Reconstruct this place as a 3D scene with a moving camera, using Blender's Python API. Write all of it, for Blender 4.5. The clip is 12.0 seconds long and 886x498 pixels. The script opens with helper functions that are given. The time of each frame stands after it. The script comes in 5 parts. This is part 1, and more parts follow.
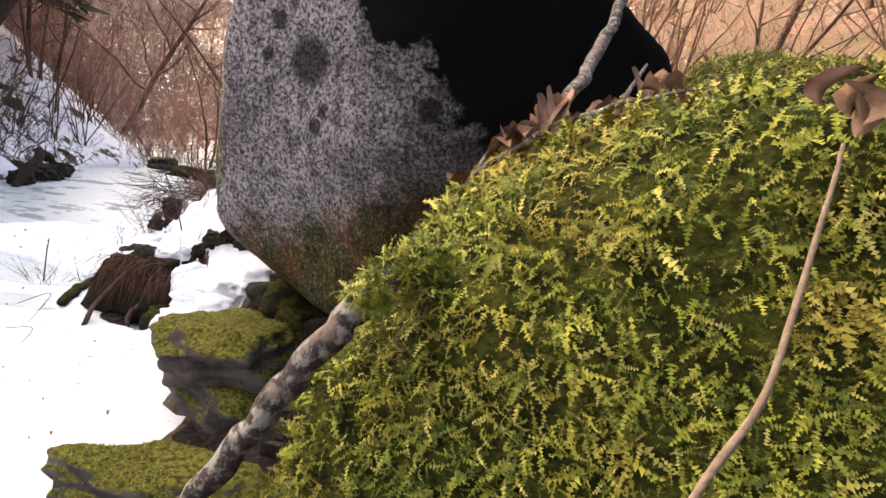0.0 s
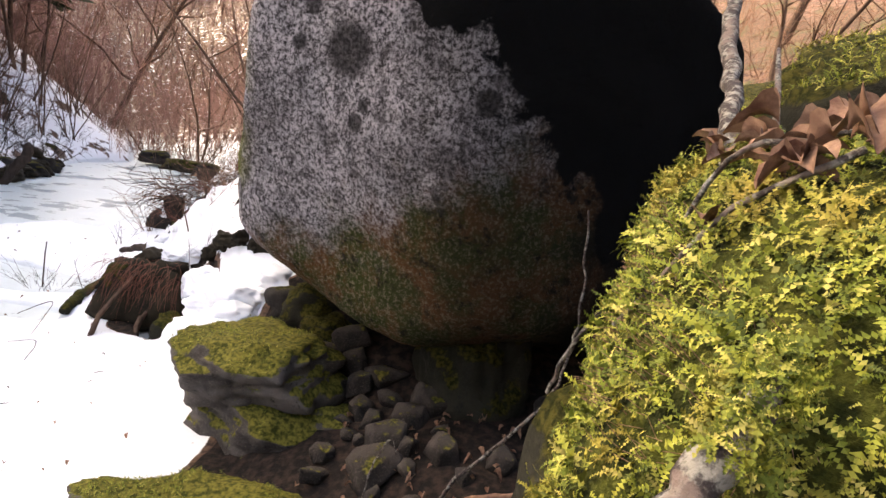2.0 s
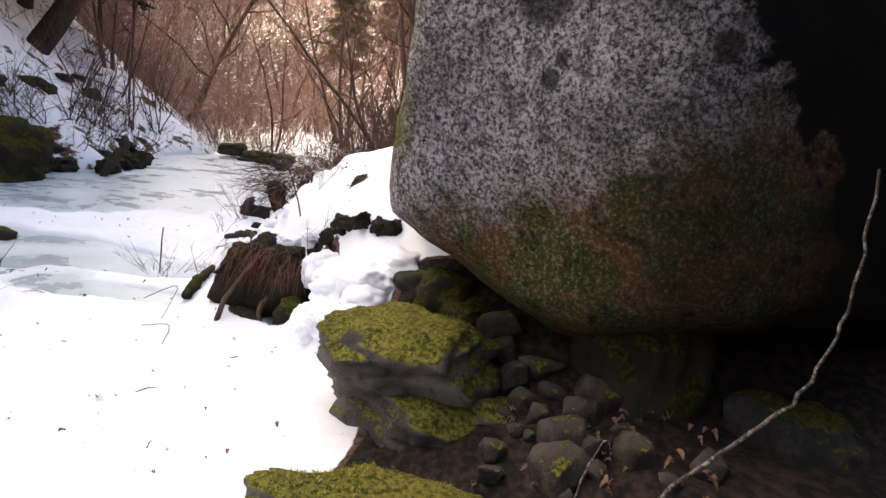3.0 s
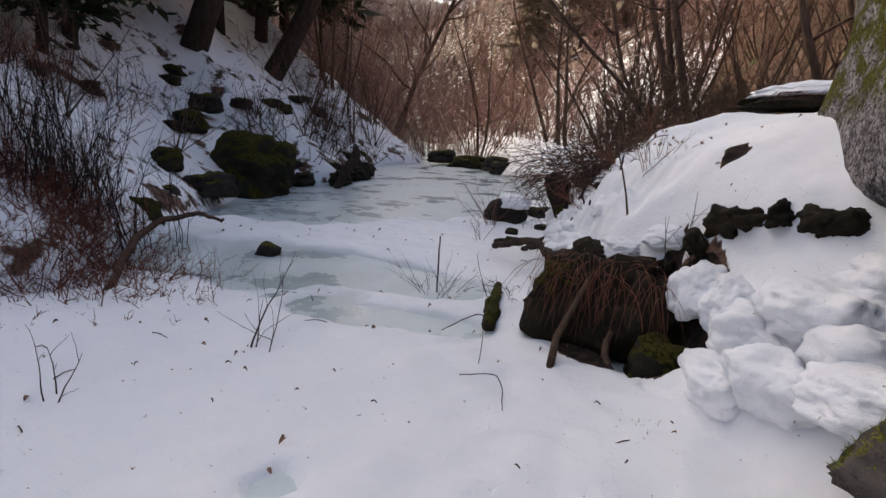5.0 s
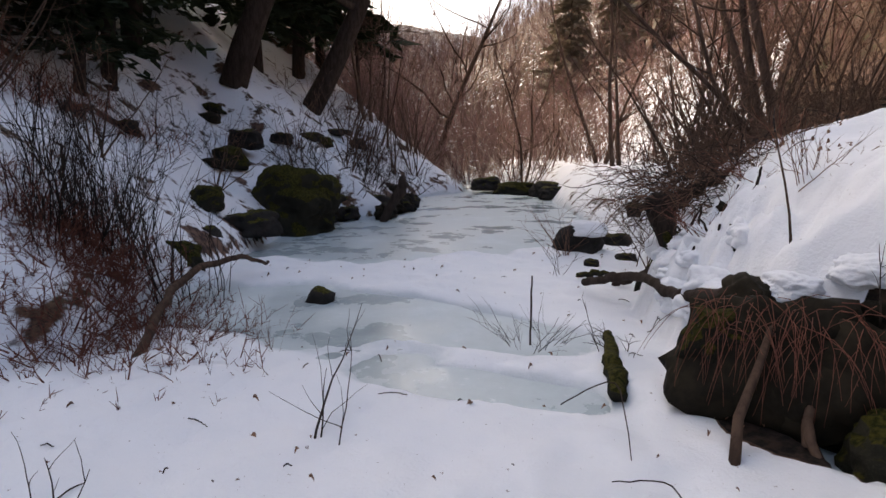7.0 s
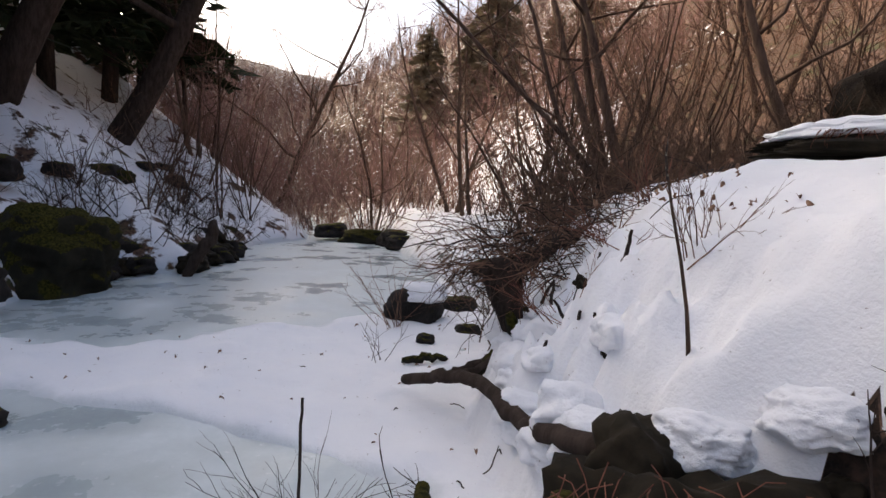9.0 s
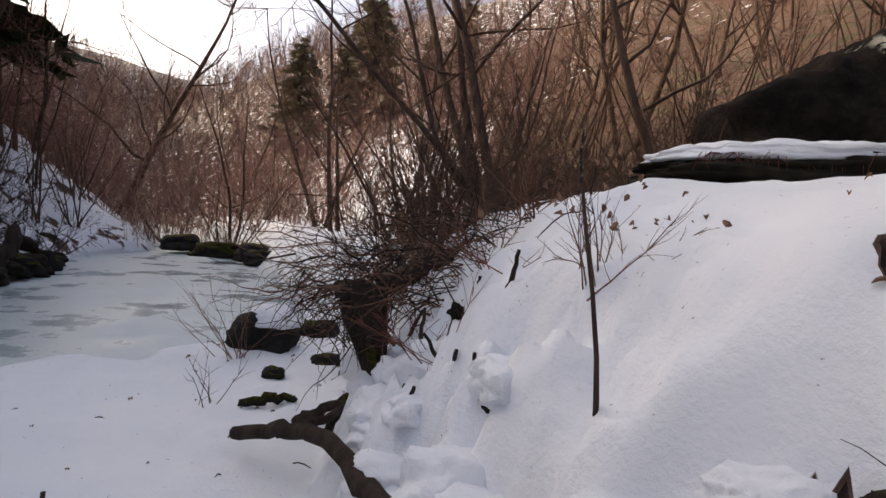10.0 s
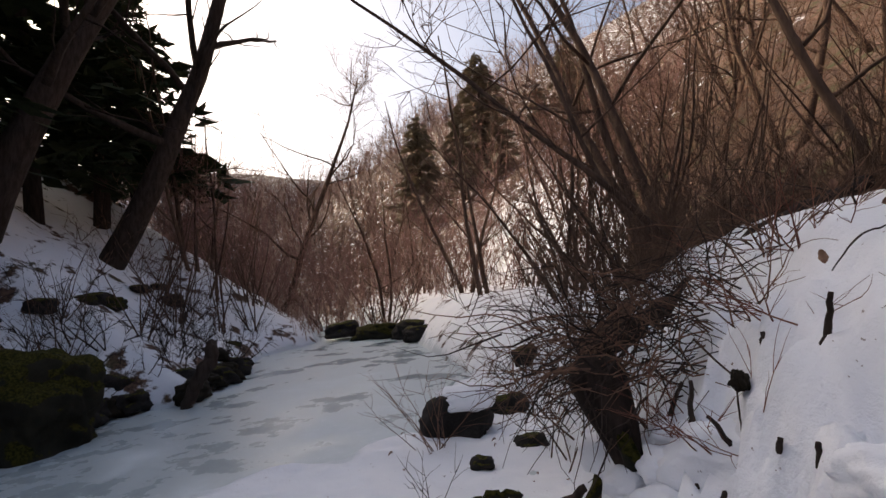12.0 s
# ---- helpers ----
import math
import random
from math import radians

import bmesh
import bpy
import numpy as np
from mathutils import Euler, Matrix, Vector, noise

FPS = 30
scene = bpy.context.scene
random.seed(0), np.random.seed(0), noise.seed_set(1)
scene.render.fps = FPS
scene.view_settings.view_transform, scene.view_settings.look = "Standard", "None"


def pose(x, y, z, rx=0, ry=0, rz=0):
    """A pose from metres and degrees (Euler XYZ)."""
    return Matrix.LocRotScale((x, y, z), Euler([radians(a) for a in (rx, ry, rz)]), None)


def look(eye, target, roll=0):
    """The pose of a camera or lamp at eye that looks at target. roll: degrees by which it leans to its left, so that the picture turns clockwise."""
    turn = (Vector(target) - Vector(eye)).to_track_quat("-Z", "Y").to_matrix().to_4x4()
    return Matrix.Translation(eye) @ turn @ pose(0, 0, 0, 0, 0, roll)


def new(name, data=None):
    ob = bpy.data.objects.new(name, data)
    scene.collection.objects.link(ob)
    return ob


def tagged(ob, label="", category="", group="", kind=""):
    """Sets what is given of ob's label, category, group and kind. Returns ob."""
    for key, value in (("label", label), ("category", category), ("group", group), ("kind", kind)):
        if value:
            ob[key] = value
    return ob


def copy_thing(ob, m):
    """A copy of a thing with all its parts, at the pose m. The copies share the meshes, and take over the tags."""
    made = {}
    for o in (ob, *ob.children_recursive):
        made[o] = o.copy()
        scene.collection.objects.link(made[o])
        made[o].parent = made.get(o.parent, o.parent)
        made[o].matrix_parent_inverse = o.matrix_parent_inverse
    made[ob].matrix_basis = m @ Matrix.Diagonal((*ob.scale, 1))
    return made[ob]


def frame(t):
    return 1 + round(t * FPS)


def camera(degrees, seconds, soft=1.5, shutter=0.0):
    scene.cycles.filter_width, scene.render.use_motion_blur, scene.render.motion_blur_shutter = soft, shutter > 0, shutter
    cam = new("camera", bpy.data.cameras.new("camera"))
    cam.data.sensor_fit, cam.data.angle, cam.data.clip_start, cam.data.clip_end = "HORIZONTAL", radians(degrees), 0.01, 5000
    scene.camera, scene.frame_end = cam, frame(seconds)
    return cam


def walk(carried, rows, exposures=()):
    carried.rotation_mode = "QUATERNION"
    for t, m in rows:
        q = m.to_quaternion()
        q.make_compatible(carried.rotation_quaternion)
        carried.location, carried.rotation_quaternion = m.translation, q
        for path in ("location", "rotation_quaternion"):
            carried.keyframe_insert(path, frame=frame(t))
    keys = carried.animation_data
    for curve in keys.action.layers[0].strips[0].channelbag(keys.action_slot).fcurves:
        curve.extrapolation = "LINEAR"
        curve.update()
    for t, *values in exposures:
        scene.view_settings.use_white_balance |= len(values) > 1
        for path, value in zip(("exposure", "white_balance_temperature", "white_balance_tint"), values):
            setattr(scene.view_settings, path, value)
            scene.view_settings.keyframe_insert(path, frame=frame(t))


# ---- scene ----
cam = camera(77.7, 12.0)
PATH = [
    (0, (0.449, 0.203, 1.851), (0.203, 2.176, 1.637), 10.2),
    (0.5, (0.377, 0.327, 1.849), (0.141, 2.3, 1.622), 10.0),
    (1, (0.321, 0.383, 1.863), (0.105, 2.357, 1.625), 9.7),
    (1.5, (0.239, 0.412, 1.851), (0.044, 2.388, 1.609), 9.4),
    (2, (0.106, 0.429, 1.863), (-0.101, 2.402, 1.61), 9.3),
    (2.5, (-0.073, 0.43, 1.796), (-0.361, 2.391, 1.533), 9.2),
    (3, (-0.52, 0.606, 1.666), (-0.912, 2.542, 1.35), 8.3),
    (3.5, (-0.94, 0.664, 1.619), (-1.458, 2.56, 1.254), 8.0),
    (3.7, (-1.109, 0.594, 1.662), (-1.659, 2.477, 1.274), 8.1),
    (5.3, (-2.336, 1.735, 1.274), (-3.372, 3.409, 0.922), 3.1),
    (5.5, (-2.447, 1.748, 1.288), (-3.493, 3.416, 0.939), 3.1),
    (6, (-2.587, 1.846, 1.289), (-3.699, 3.479, 0.977), 1.9),
    (6.5, (-2.723, 1.923, 1.244), (-3.836, 3.558, 0.947), 0.6),
    (6.7, (-2.794, 1.977, 1.233), (-3.904, 3.617, 0.952), 0.7),
    (8.3, (-3.087, 2.842, 1.377), (-4.081, 4.568, 1.19), -0.4),
    (8.5, (-3.14, 2.979, 1.347), (-4.043, 4.758, 1.194), 0.5),
    (9, (-3.129, 3.517, 1.323), (-3.803, 5.398, 1.234), 2.4),
    (9.5, (-3.186, 3.905, 1.288), (-3.601, 5.861, 1.265), 3.9),
    (10, (-3.215, 4.072, 1.313), (-3.444, 6.059, 1.317), 4.2),
    (10.5, (-3.203, 4.33, 1.366), (-3.225, 6.329, 1.418), 4.4),
    (11, (-3.209, 4.441, 1.397), (-3.16, 6.436, 1.526), 3.4),
    (11.5, (-3.523, 4.333, 1.462), (-3.762, 6.315, 1.584), -1.8),
    (12, (-3.636, 4.302, 1.4), (-4.322, 6.169, 1.604), -5.5),
]
walk(cam, [(t, look(eye, target, roll)) for t, eye, target, roll in PATH],
     [(0, 3.02, 7600, 11), (2.0, 3.02, 7600, 11), (3.0, 2.75, 7500, 11), (3.7, 2.35, 7400, 11), (5.3, 1.5, 7000, 9), (8.3, 1.85, 7000, 10), (9.5, 1.57, 7000, 10), (12, 1.24, 7100, 11)])

# ---- sky and sun ----
world = bpy.data.worlds.new("sky")
scene.world = world
world.use_nodes = True
_wn = world.node_tree.nodes
_sky = _wn.new("ShaderNodeTexSky")
_sky.sky_type = "NISHITA"
_sky.sun_disc = False
_sky.sun_elevation = radians(30)
_sky.sun_rotation = radians(-80)
_sky.dust_density = 7.0
_sky.air_density = 0.7
_sky.ozone_density = 0.5
world.node_tree.links.new(_sky.outputs[0], _wn["Background"].inputs[0])
_wn["Background"].inputs[1].default_value = 0.13
sun = new("sun", bpy.data.lights.new("sun", "SUN"))
sun.data.energy, sun.data.angle, sun.data.color = 1.15, radians(1.0), (1.0, 0.88, 0.74)
sun.matrix_basis = look((-100, 18, 58), (0, 0, 0))


# ---- materials ----
class Mat:
    """Small builder for node materials."""

    def __init__(self, name, rough=0.8, spec=0.3, metal=0.0):
        self.m = bpy.data.materials.new(name)
        self.m.use_nodes = True
        self.t = self.m.node_tree
        self.b = self.t.nodes["Principled BSDF"]
        self.b.inputs["Roughness"].default_value = rough
        self.b.inputs["Specular IOR Level"].default_value = spec
        self.b.inputs["Metallic"].default_value = metal
        self.co = self.node("ShaderNodeTexCoord").outputs["Object"]

    def node(self, kind, **ins):
        n = self.t.nodes.new(kind)
        for k, v in ins.items():
            self.put(n.inputs[k.replace("_", " ")], v)
        return n

    def put(self, socket, v):
        if isinstance(v, bpy.types.NodeSocket):
            self.t.links.new(v, socket)
        elif isinstance(v, tuple) and len(v) == 3 and socket.type == "RGBA":
            socket.default_value = (*v, 1)
        else:
            socket.default_value = v

    def noise(self, scale, detail=5.0, rough=0.6, stretch=None, co=None):
        co = co or self.co
        if stretch:
            mp = self.node("ShaderNodeMapping", Vector=co)
            mp.inputs["Scale"].default_value = stretch
            co = mp.outputs[0]
        return self.node("ShaderNodeTexNoise", Vector=co, Scale=scale, Detail=detail, Roughness=rough).outputs["Fac"]

    def voronoi(self, scale, feature="F1"):
        n = self.node("ShaderNodeTexVoronoi", Vector=self.co, Scale=scale)
        n.feature = feature
        return n.outputs["Distance"]

    def ramp(self, fac, *stops):
        n = self.node("ShaderNodeValToRGB", Fac=fac)
        el = n.color_ramp.elements
        while len(el) < len(stops):
            el.new(0.5)
        for e, (p, c) in zip(el, stops):
            e.position, e.color = p, (*c, 1) if isinstance(c, tuple) else (c, c, c, 1)
        return n.outputs[0]

    def mix(self, fac, a, b, mode="MIX"):
        n = self.t.nodes.new("ShaderNodeMix")
        n.data_type, n.blend_type = "RGBA", mode
        self.put(n.inputs[0], fac), self.put(n.inputs[6], a), self.put(n.inputs[7], b)
        return n.outputs[2]

    def math(self, op, a, b=0.5, c=0.5):
        n = self.t.nodes.new("ShaderNodeMath")
        n.operation = op
        for s, v in zip(n.inputs, (a, b, c)):
            self.put(s, v)
        return n.outputs[0]

    def span(self, v, a, b):
        n = self.node("ShaderNodeMapRange", Value=v, From_Min=a, From_Max=b)
        n.interpolation_type = "SMOOTHSTEP"
        return n.outputs[0]

    def xyz(self):
        return self.node("ShaderNodeSeparateXYZ", Vector=self.co).outputs

    def attr(self, name):
        n = self.t.nodes.new("ShaderNodeAttribute")
        n.attribute_name = name
        return n.outputs["Fac"]

    def rand(self):
        return self.node("ShaderNodeObjectInfo").outputs["Random"]

    def island(self):
        return self.node("ShaderNodeNewGeometry").outputs["Random Per Island"]

    def done(self, color, bump=None, strength=0.4, dist=0.01, rough=None):
        self.put(self.b.inputs["Base Color"], color)
        if bump is not None:
            n = self.node("ShaderNodeBump", Height=bump, Strength=strength, Distance=dist)
            self.t.links.new(n.outputs[0], self.b.inputs["Normal"])
        if rough is not None:
            self.put(self.b.inputs["Roughness"], rough)
        return self.m


def mat_snow():
    """Old snow with thin bare patches of leaf litter where the ground's cover says so; cover above 0.9 paints in shade.
    """
    k = Mat("snow_and_litter", 0.65, 0.25)
    n1, n2, n3 = k.noise(0.7, 6), k.noise(9, 6, 0.7), k.noise(60, 3)
    snow = k.ramp(n1, (0.3, (0.74, 0.77, 0.82)), (0.7, (0.86, 0.87, 0.89)))
    snow = k.mix(k.span(n2, 0.66, 0.8), snow, (0.55, 0.53, 0.52))
    snow = k.mix(k.math("MULTIPLY", k.span(k.noise(31, 3), 0.7, 0.74), 0.8), snow, (0.2, 0.16, 0.14))
    litter = k.mix(k.span(k.noise(25, 5), 0.35, 0.65), (0.03, 0.019, 0.014), (0.15, 0.088, 0.055))
    litter = k.mix(k.span(k.noise(0.25, 6), 0.42, 0.6), litter, k.mix(k.span(k.noise(11, 5), 0.4, 0.6), (0.05, 0.03, 0.025), (0.16, 0.095, 0.068)))
    litter = k.mix(k.span(k.noise(1.5, 4), 0.5, 0.7), litter, (0.05, 0.055, 0.02))
    cover = k.attr("bare")
    # highest cover turns litter near black: shade of overhang and pits as colour
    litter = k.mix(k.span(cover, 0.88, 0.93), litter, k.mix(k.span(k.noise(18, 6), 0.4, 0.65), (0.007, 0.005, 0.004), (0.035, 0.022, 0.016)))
    snow = k.mix(k.math("MULTIPLY", k.span(k.math("ADD", k.attr("wet"), k.math("MULTIPLY", k.math("SUBTRACT", n2, 0.5), 0.3)), 0.03, 0.33), 0.7), snow, (0.5, 0.56, 0.585))
    edge = k.math("ADD", cover, k.math("MULTIPLY", k.math("SUBTRACT", k.noise(1.7, 6, 0.62), 0.5), 1.5))
    mask = k.span(edge, 0.46, 0.56)
    h = k.math("ADD", k.math("MULTIPLY", n2, 0.6), k.math("MULTIPLY", n3, 0.2))
    return k.done(k.mix(mask, snow, litter), h, 0.5, 0.04, k.mix(mask, (0.6, 0.6, 0.6), (0.95, 0.95, 0.95)))


def mat_ice():
    k = Mat("ice", 0.3, 0.5)
    n1, n2 = k.noise(1.2, 6, 0.65), k.noise(14, 5)
    col = k.ramp(n1, (0.3, (0.32, 0.38, 0.4)), (0.5, (0.44, 0.51, 0.53)), (0.7, (0.6, 0.66, 0.68)))
    col = k.mix(k.span(n2, 0.6, 0.75), col, (0.62, 0.66, 0.68))
    return k.done(col, n2, 0.15, 0.01, k.span(n1, 0.2, 0.9))


def mat_rock(name, a, b, moss=0.0, dark=(0.02, 0.018, 0.016), glow=1.0):
    """Weathered stone; moss (0 to 1) greens what faces up."""
    k = Mat(name, 0.9, 0.1)
    n1, n2, n3 = k.noise(2.2, 7, 0.65), k.noise(18, 6, 0.7), k.noise(110, 3, 0.7)
    col = k.mix(k.span(n1, 0.35, 0.65), a, b)
    col = k.mix(k.span(n2, 0.55, 0.7), col, dark)
    col = k.mix(k.math("MULTIPLY", k.span(n3, 0.5, 0.75), 0.5), col, tuple(min(1, 1.7 * v) for v in a))
    h = k.math("ADD", k.math("MULTIPLY", n2, 0.7), k.math("MULTIPLY", n3, 0.35))
    if moss:
        up = k.node("ShaderNodeSeparateXYZ", Vector=k.node("ShaderNodeNewGeometry").outputs["Normal"]).outputs[2]
        m = k.span(k.math("ADD", up, k.math("MULTIPLY", k.math("SUBTRACT", k.noise(5, 6), 0.5), 1.6)), 1.0 - moss, 1.15 - moss)
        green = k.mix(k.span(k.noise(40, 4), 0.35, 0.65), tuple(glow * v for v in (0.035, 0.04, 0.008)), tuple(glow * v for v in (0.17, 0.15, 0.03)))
        col = k.mix(m, col, green)
    return k.done(col, h, 0.7, 0.03)


def mat_boulder():
    """Pale speckled stone with round dark lichens, a tar-black stain, a brown foot and painted shade on the right."""
    k = Mat("boulder_stone", 0.9, 0.06)
    x, y, z = k.xyz()
    fine, mid, big = k.noise(52, 7, 0.85), k.noise(9, 8, 0.78), k.noise(2.2, 6, 0.6)
    col = k.mix(k.span(fine, 0.42, 0.58), (0.04, 0.035, 0.035), (0.7, 0.65, 0.67))
    col = k.mix(k.math("MULTIPLY", k.span(mid, 0.49, 0.6), 0.7), col, (0.05, 0.043, 0.042))
    col = k.mix(k.math("MULTIPLY", k.span(big, 0.5, 0.66), 0.6), col, k.mix(k.span(fine, 0.45, 0.6), (0.05, 0.045, 0.045), (0.26, 0.24, 0.25)))
    for px, pz, r in ((-0.72, 2.36, 0.15), (-0.66, 2.05, 0.05), (-0.62, 2.12, 0.035), (-0.92, 2.55, 0.06), (-0.05, 2.2, 0.07), (-0.98, 2.38, 0.05)):
        dx, dz = k.math("SUBTRACT", x, px), k.math("SUBTRACT", z, pz)
        d = k.math("SQRT", k.math("ADD", k.math("MULTIPLY", dx, dx), k.math("MULTIPLY", dz, dz)))
        d = k.math("ADD", d, k.math("MULTIPLY", k.math("SUBTRACT", mid, 0.5), 0.16))
        col = k.mix(k.math("MULTIPLY", k.math("SUBTRACT", 1.0, k.span(d, r * 0.55, r)), 0.85), col, (0.03, 0.027, 0.026))
    # brown and green film towards the foot, its colours lowered for the underside's shade
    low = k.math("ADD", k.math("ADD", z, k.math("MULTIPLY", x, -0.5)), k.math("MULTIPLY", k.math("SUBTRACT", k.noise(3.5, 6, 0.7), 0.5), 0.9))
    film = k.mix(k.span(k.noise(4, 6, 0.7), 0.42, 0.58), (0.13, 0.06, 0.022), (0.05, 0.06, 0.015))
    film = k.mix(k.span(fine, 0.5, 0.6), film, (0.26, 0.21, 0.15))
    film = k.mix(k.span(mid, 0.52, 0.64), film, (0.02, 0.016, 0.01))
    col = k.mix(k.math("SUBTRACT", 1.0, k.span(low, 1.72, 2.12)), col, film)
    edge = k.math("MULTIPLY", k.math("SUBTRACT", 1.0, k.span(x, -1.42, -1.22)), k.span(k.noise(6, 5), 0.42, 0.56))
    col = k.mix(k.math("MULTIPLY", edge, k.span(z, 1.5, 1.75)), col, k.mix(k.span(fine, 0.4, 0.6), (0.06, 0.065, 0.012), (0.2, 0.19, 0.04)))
    # black stain (s), and the right face's shade put into the colour (side)
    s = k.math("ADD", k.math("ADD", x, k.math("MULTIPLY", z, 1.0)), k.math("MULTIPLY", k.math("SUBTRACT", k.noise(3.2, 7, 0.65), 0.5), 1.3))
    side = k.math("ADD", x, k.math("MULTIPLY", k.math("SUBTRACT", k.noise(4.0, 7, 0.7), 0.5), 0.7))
    # two darkening steps imitate the shade on the right-hand face
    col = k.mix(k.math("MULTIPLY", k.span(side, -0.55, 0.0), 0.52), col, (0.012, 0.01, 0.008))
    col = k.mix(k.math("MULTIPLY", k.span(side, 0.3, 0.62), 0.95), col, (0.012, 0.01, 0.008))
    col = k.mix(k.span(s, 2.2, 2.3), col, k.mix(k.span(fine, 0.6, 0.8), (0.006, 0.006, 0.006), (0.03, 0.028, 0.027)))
    h = k.math("ADD", k.math("MULTIPLY", fine, 0.5), mid)
    return k.done(col, h, 1.0, 0.06)


def mat_bark(name, a, b, scale=14.0):
    k = Mat(name, 0.95, 0.06)
    n = k.noise(scale, 6, 0.7, (1, 1, 0.25))
    col = k.mix(k.span(n, 0.35, 0.65), a, b)
    col = k.mix(0.35, col, k.mix(k.rand(), tuple(0.6 * v for v in a), tuple(1.2 * v for v in b)))
    return k.done(col, n, 0.6, 0.02)


def mat_lichen_bark():
    """Dead bark with flaking grey lichen."""
    k = Mat("grey_lichen_bark", 0.9, 0.2)
    n1, n2 = k.noise(45, 5, 0.65), k.noise(140, 4, 0.7)
    col = k.mix(k.span(n1, 0.47, 0.6), (0.045, 0.034, 0.03), (0.25, 0.235, 0.2))
    col = k.mix(k.math("MULTIPLY", k.span(k.noise(20, 4), 0.52, 0.6), 0.8), col, (0.16, 0.12, 0.1))
    col = k.mix(k.span(n2, 0.56, 0.7), col, (0.1, 0.085, 0.07))
    return k.done(col, k.math("ADD", n1, k.math("MULTIPLY", n2, 0.4)), 0.9, 0.006)


def mat_moss():
    k = Mat("moss_fronds", 0.75, 0.25)
    r, n = k.island(), k.noise(4.5, 4)
    col = k.ramp(r, (0.0, (0.05, 0.065, 0.01)), (0.4, (0.135, 0.16, 0.017)), (0.8, (0.27, 0.275, 0.034)), (1.0, (0.42, 0.36, 0.1)))
    col = k.mix(k.math("MULTIPLY", k.span(n, 0.5, 0.68), 0.6), col, (0.3, 0.2, 0.035))
    k.put(k.b.inputs["Subsurface Weight"], 0.0)
    return k.done(col)


def mat_tint(name, a, b, scale=12.0, rough=0.8):
    k = Mat(name, rough, 0.1)
    n = k.noise(scale, 5, 0.65)
    col = k.mix(k.span(n, 0.3, 0.7), a, b)
    col = k.mix(0.4, col, k.mix(k.rand(), a, b))
    return k.done(col, n, 0.4, 0.01)


SNOW, ICE, BOULDER = mat_snow(), mat_ice(), mat_boulder()
SLAB = mat_rock("mossy_slab", (0.12, 0.105, 0.095), (0.04, 0.034, 0.03), 0.6)
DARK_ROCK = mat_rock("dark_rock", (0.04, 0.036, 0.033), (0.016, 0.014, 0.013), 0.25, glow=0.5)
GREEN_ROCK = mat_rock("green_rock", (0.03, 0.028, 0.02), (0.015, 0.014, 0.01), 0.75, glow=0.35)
# STONE lies under the boulder: base colour lowered for the shade there
STONE = mat_rock("grey_stone", (0.08, 0.067, 0.058), (0.02, 0.017, 0.015), 0.1)
MOSS = mat_moss()
BARK = mat_bark("brown_bark", (0.05, 0.032, 0.024), (0.13, 0.085, 0.062))
GREY_BARK = mat_lichen_bark()
TWIG = mat_bark("twig_bark", (0.08, 0.045, 0.034), (0.22, 0.13, 0.09))
# FAR_TWIG is lifted above TWIG to carry distance haze in its colour
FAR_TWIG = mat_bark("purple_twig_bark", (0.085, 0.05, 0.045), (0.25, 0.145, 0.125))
DARK_WOOD = mat_bark("dark_wood", (0.02, 0.015, 0.012), (0.06, 0.045, 0.038))
NEEDLES = mat_tint("dark_needles", (0.012, 0.018, 0.01), (0.04, 0.05, 0.022))
LEAF = mat_tint("dry_leaf", (0.09, 0.042, 0.028), (0.34, 0.21, 0.14), 30)
STALK = mat_tint("dead_stalk", (0.16, 0.11, 0.075), (0.3, 0.22, 0.15), 60)
GRASS = mat_tint("dry_grass", (0.1, 0.036, 0.028), (0.24, 0.105, 0.07))
TURF = mat_tint("dark_turf", (0.008, 0.007, 0.005), (0.028, 0.022, 0.014))


# ---- mesh helpers ----
def link(name, verts, faces, material, parent=None, label="", smooth=True):
    me = bpy.data.meshes.new(name)
    me.from_pydata([tuple(v) for v in verts], [], faces)
    me.materials.append(material)
    if smooth:
        me.polygons.foreach_set("use_smooth", [True] * len(me.polygons))
    me.update()
    ob = new(name, me)
    if parent:
        ob.parent = parent
    if label:
        tagged(ob, label)
    return ob


def fbm(p, octaves=4):
    return noise.fractal(Vector(p), 1.0, 2.0, octaves, noise_basis="PERLIN_ORIGINAL")


_ICO = {}


def ico(level):
    if level not in _ICO:
        bm = bmesh.new()
        bmesh.ops.create_icosphere(bm, subdivisions=level, radius=1.0)
        bm.verts.index_update()
        _ICO[level] = ([v.co.copy() for v in bm.verts], [[v.index for v in f.verts] for f in bm.faces])
        bm.free()
    return _ICO[level]


def rock_shape(planes, power=9.0, rough=0.06, freq=1.3, level=5, seed=0.0):
    """A stone bounded by planes (normal, distance) with worn edges and an uneven skin."""
    dirs, faces = ico(level)
    ns = np.array([Vector(n).normalized()[:] for n, _ in planes])
    ds = np.array([d for _, d in planes])
    u = np.array([v[:] for v in dirs])
    g = np.clip(u @ ns.T / ds, 0, None)
    r = (g ** power).sum(1) ** (-1 / power)
    p = u * r[:, None]
    size = ds.mean()
    out = []
    for q, d in zip(p, dirs):
        k = fbm((q[0] * freq / size + seed, q[1] * freq / size, q[2] * freq / size)) * rough
        k += fbm((q[0] * freq * 5 / size + seed, q[1] * freq * 5 / size, q[2] * freq * 5 / size), 3) * rough * 0.18
        out.append(Vector(q) * (1 + k))
    return out, faces


BLOCK = [((-1, 0, 0.1), 1), ((1, 0.1, 0), 1), ((0, -1, 0.1), 1), ((0.1, 1, 0), 1), ((0, 0.1, 1), 1), ((0, 0, -1), 1),
         ((-0.7, -0.6, 0.5), 1.05), ((0.6, -0.7, 0.4), 1.1)]


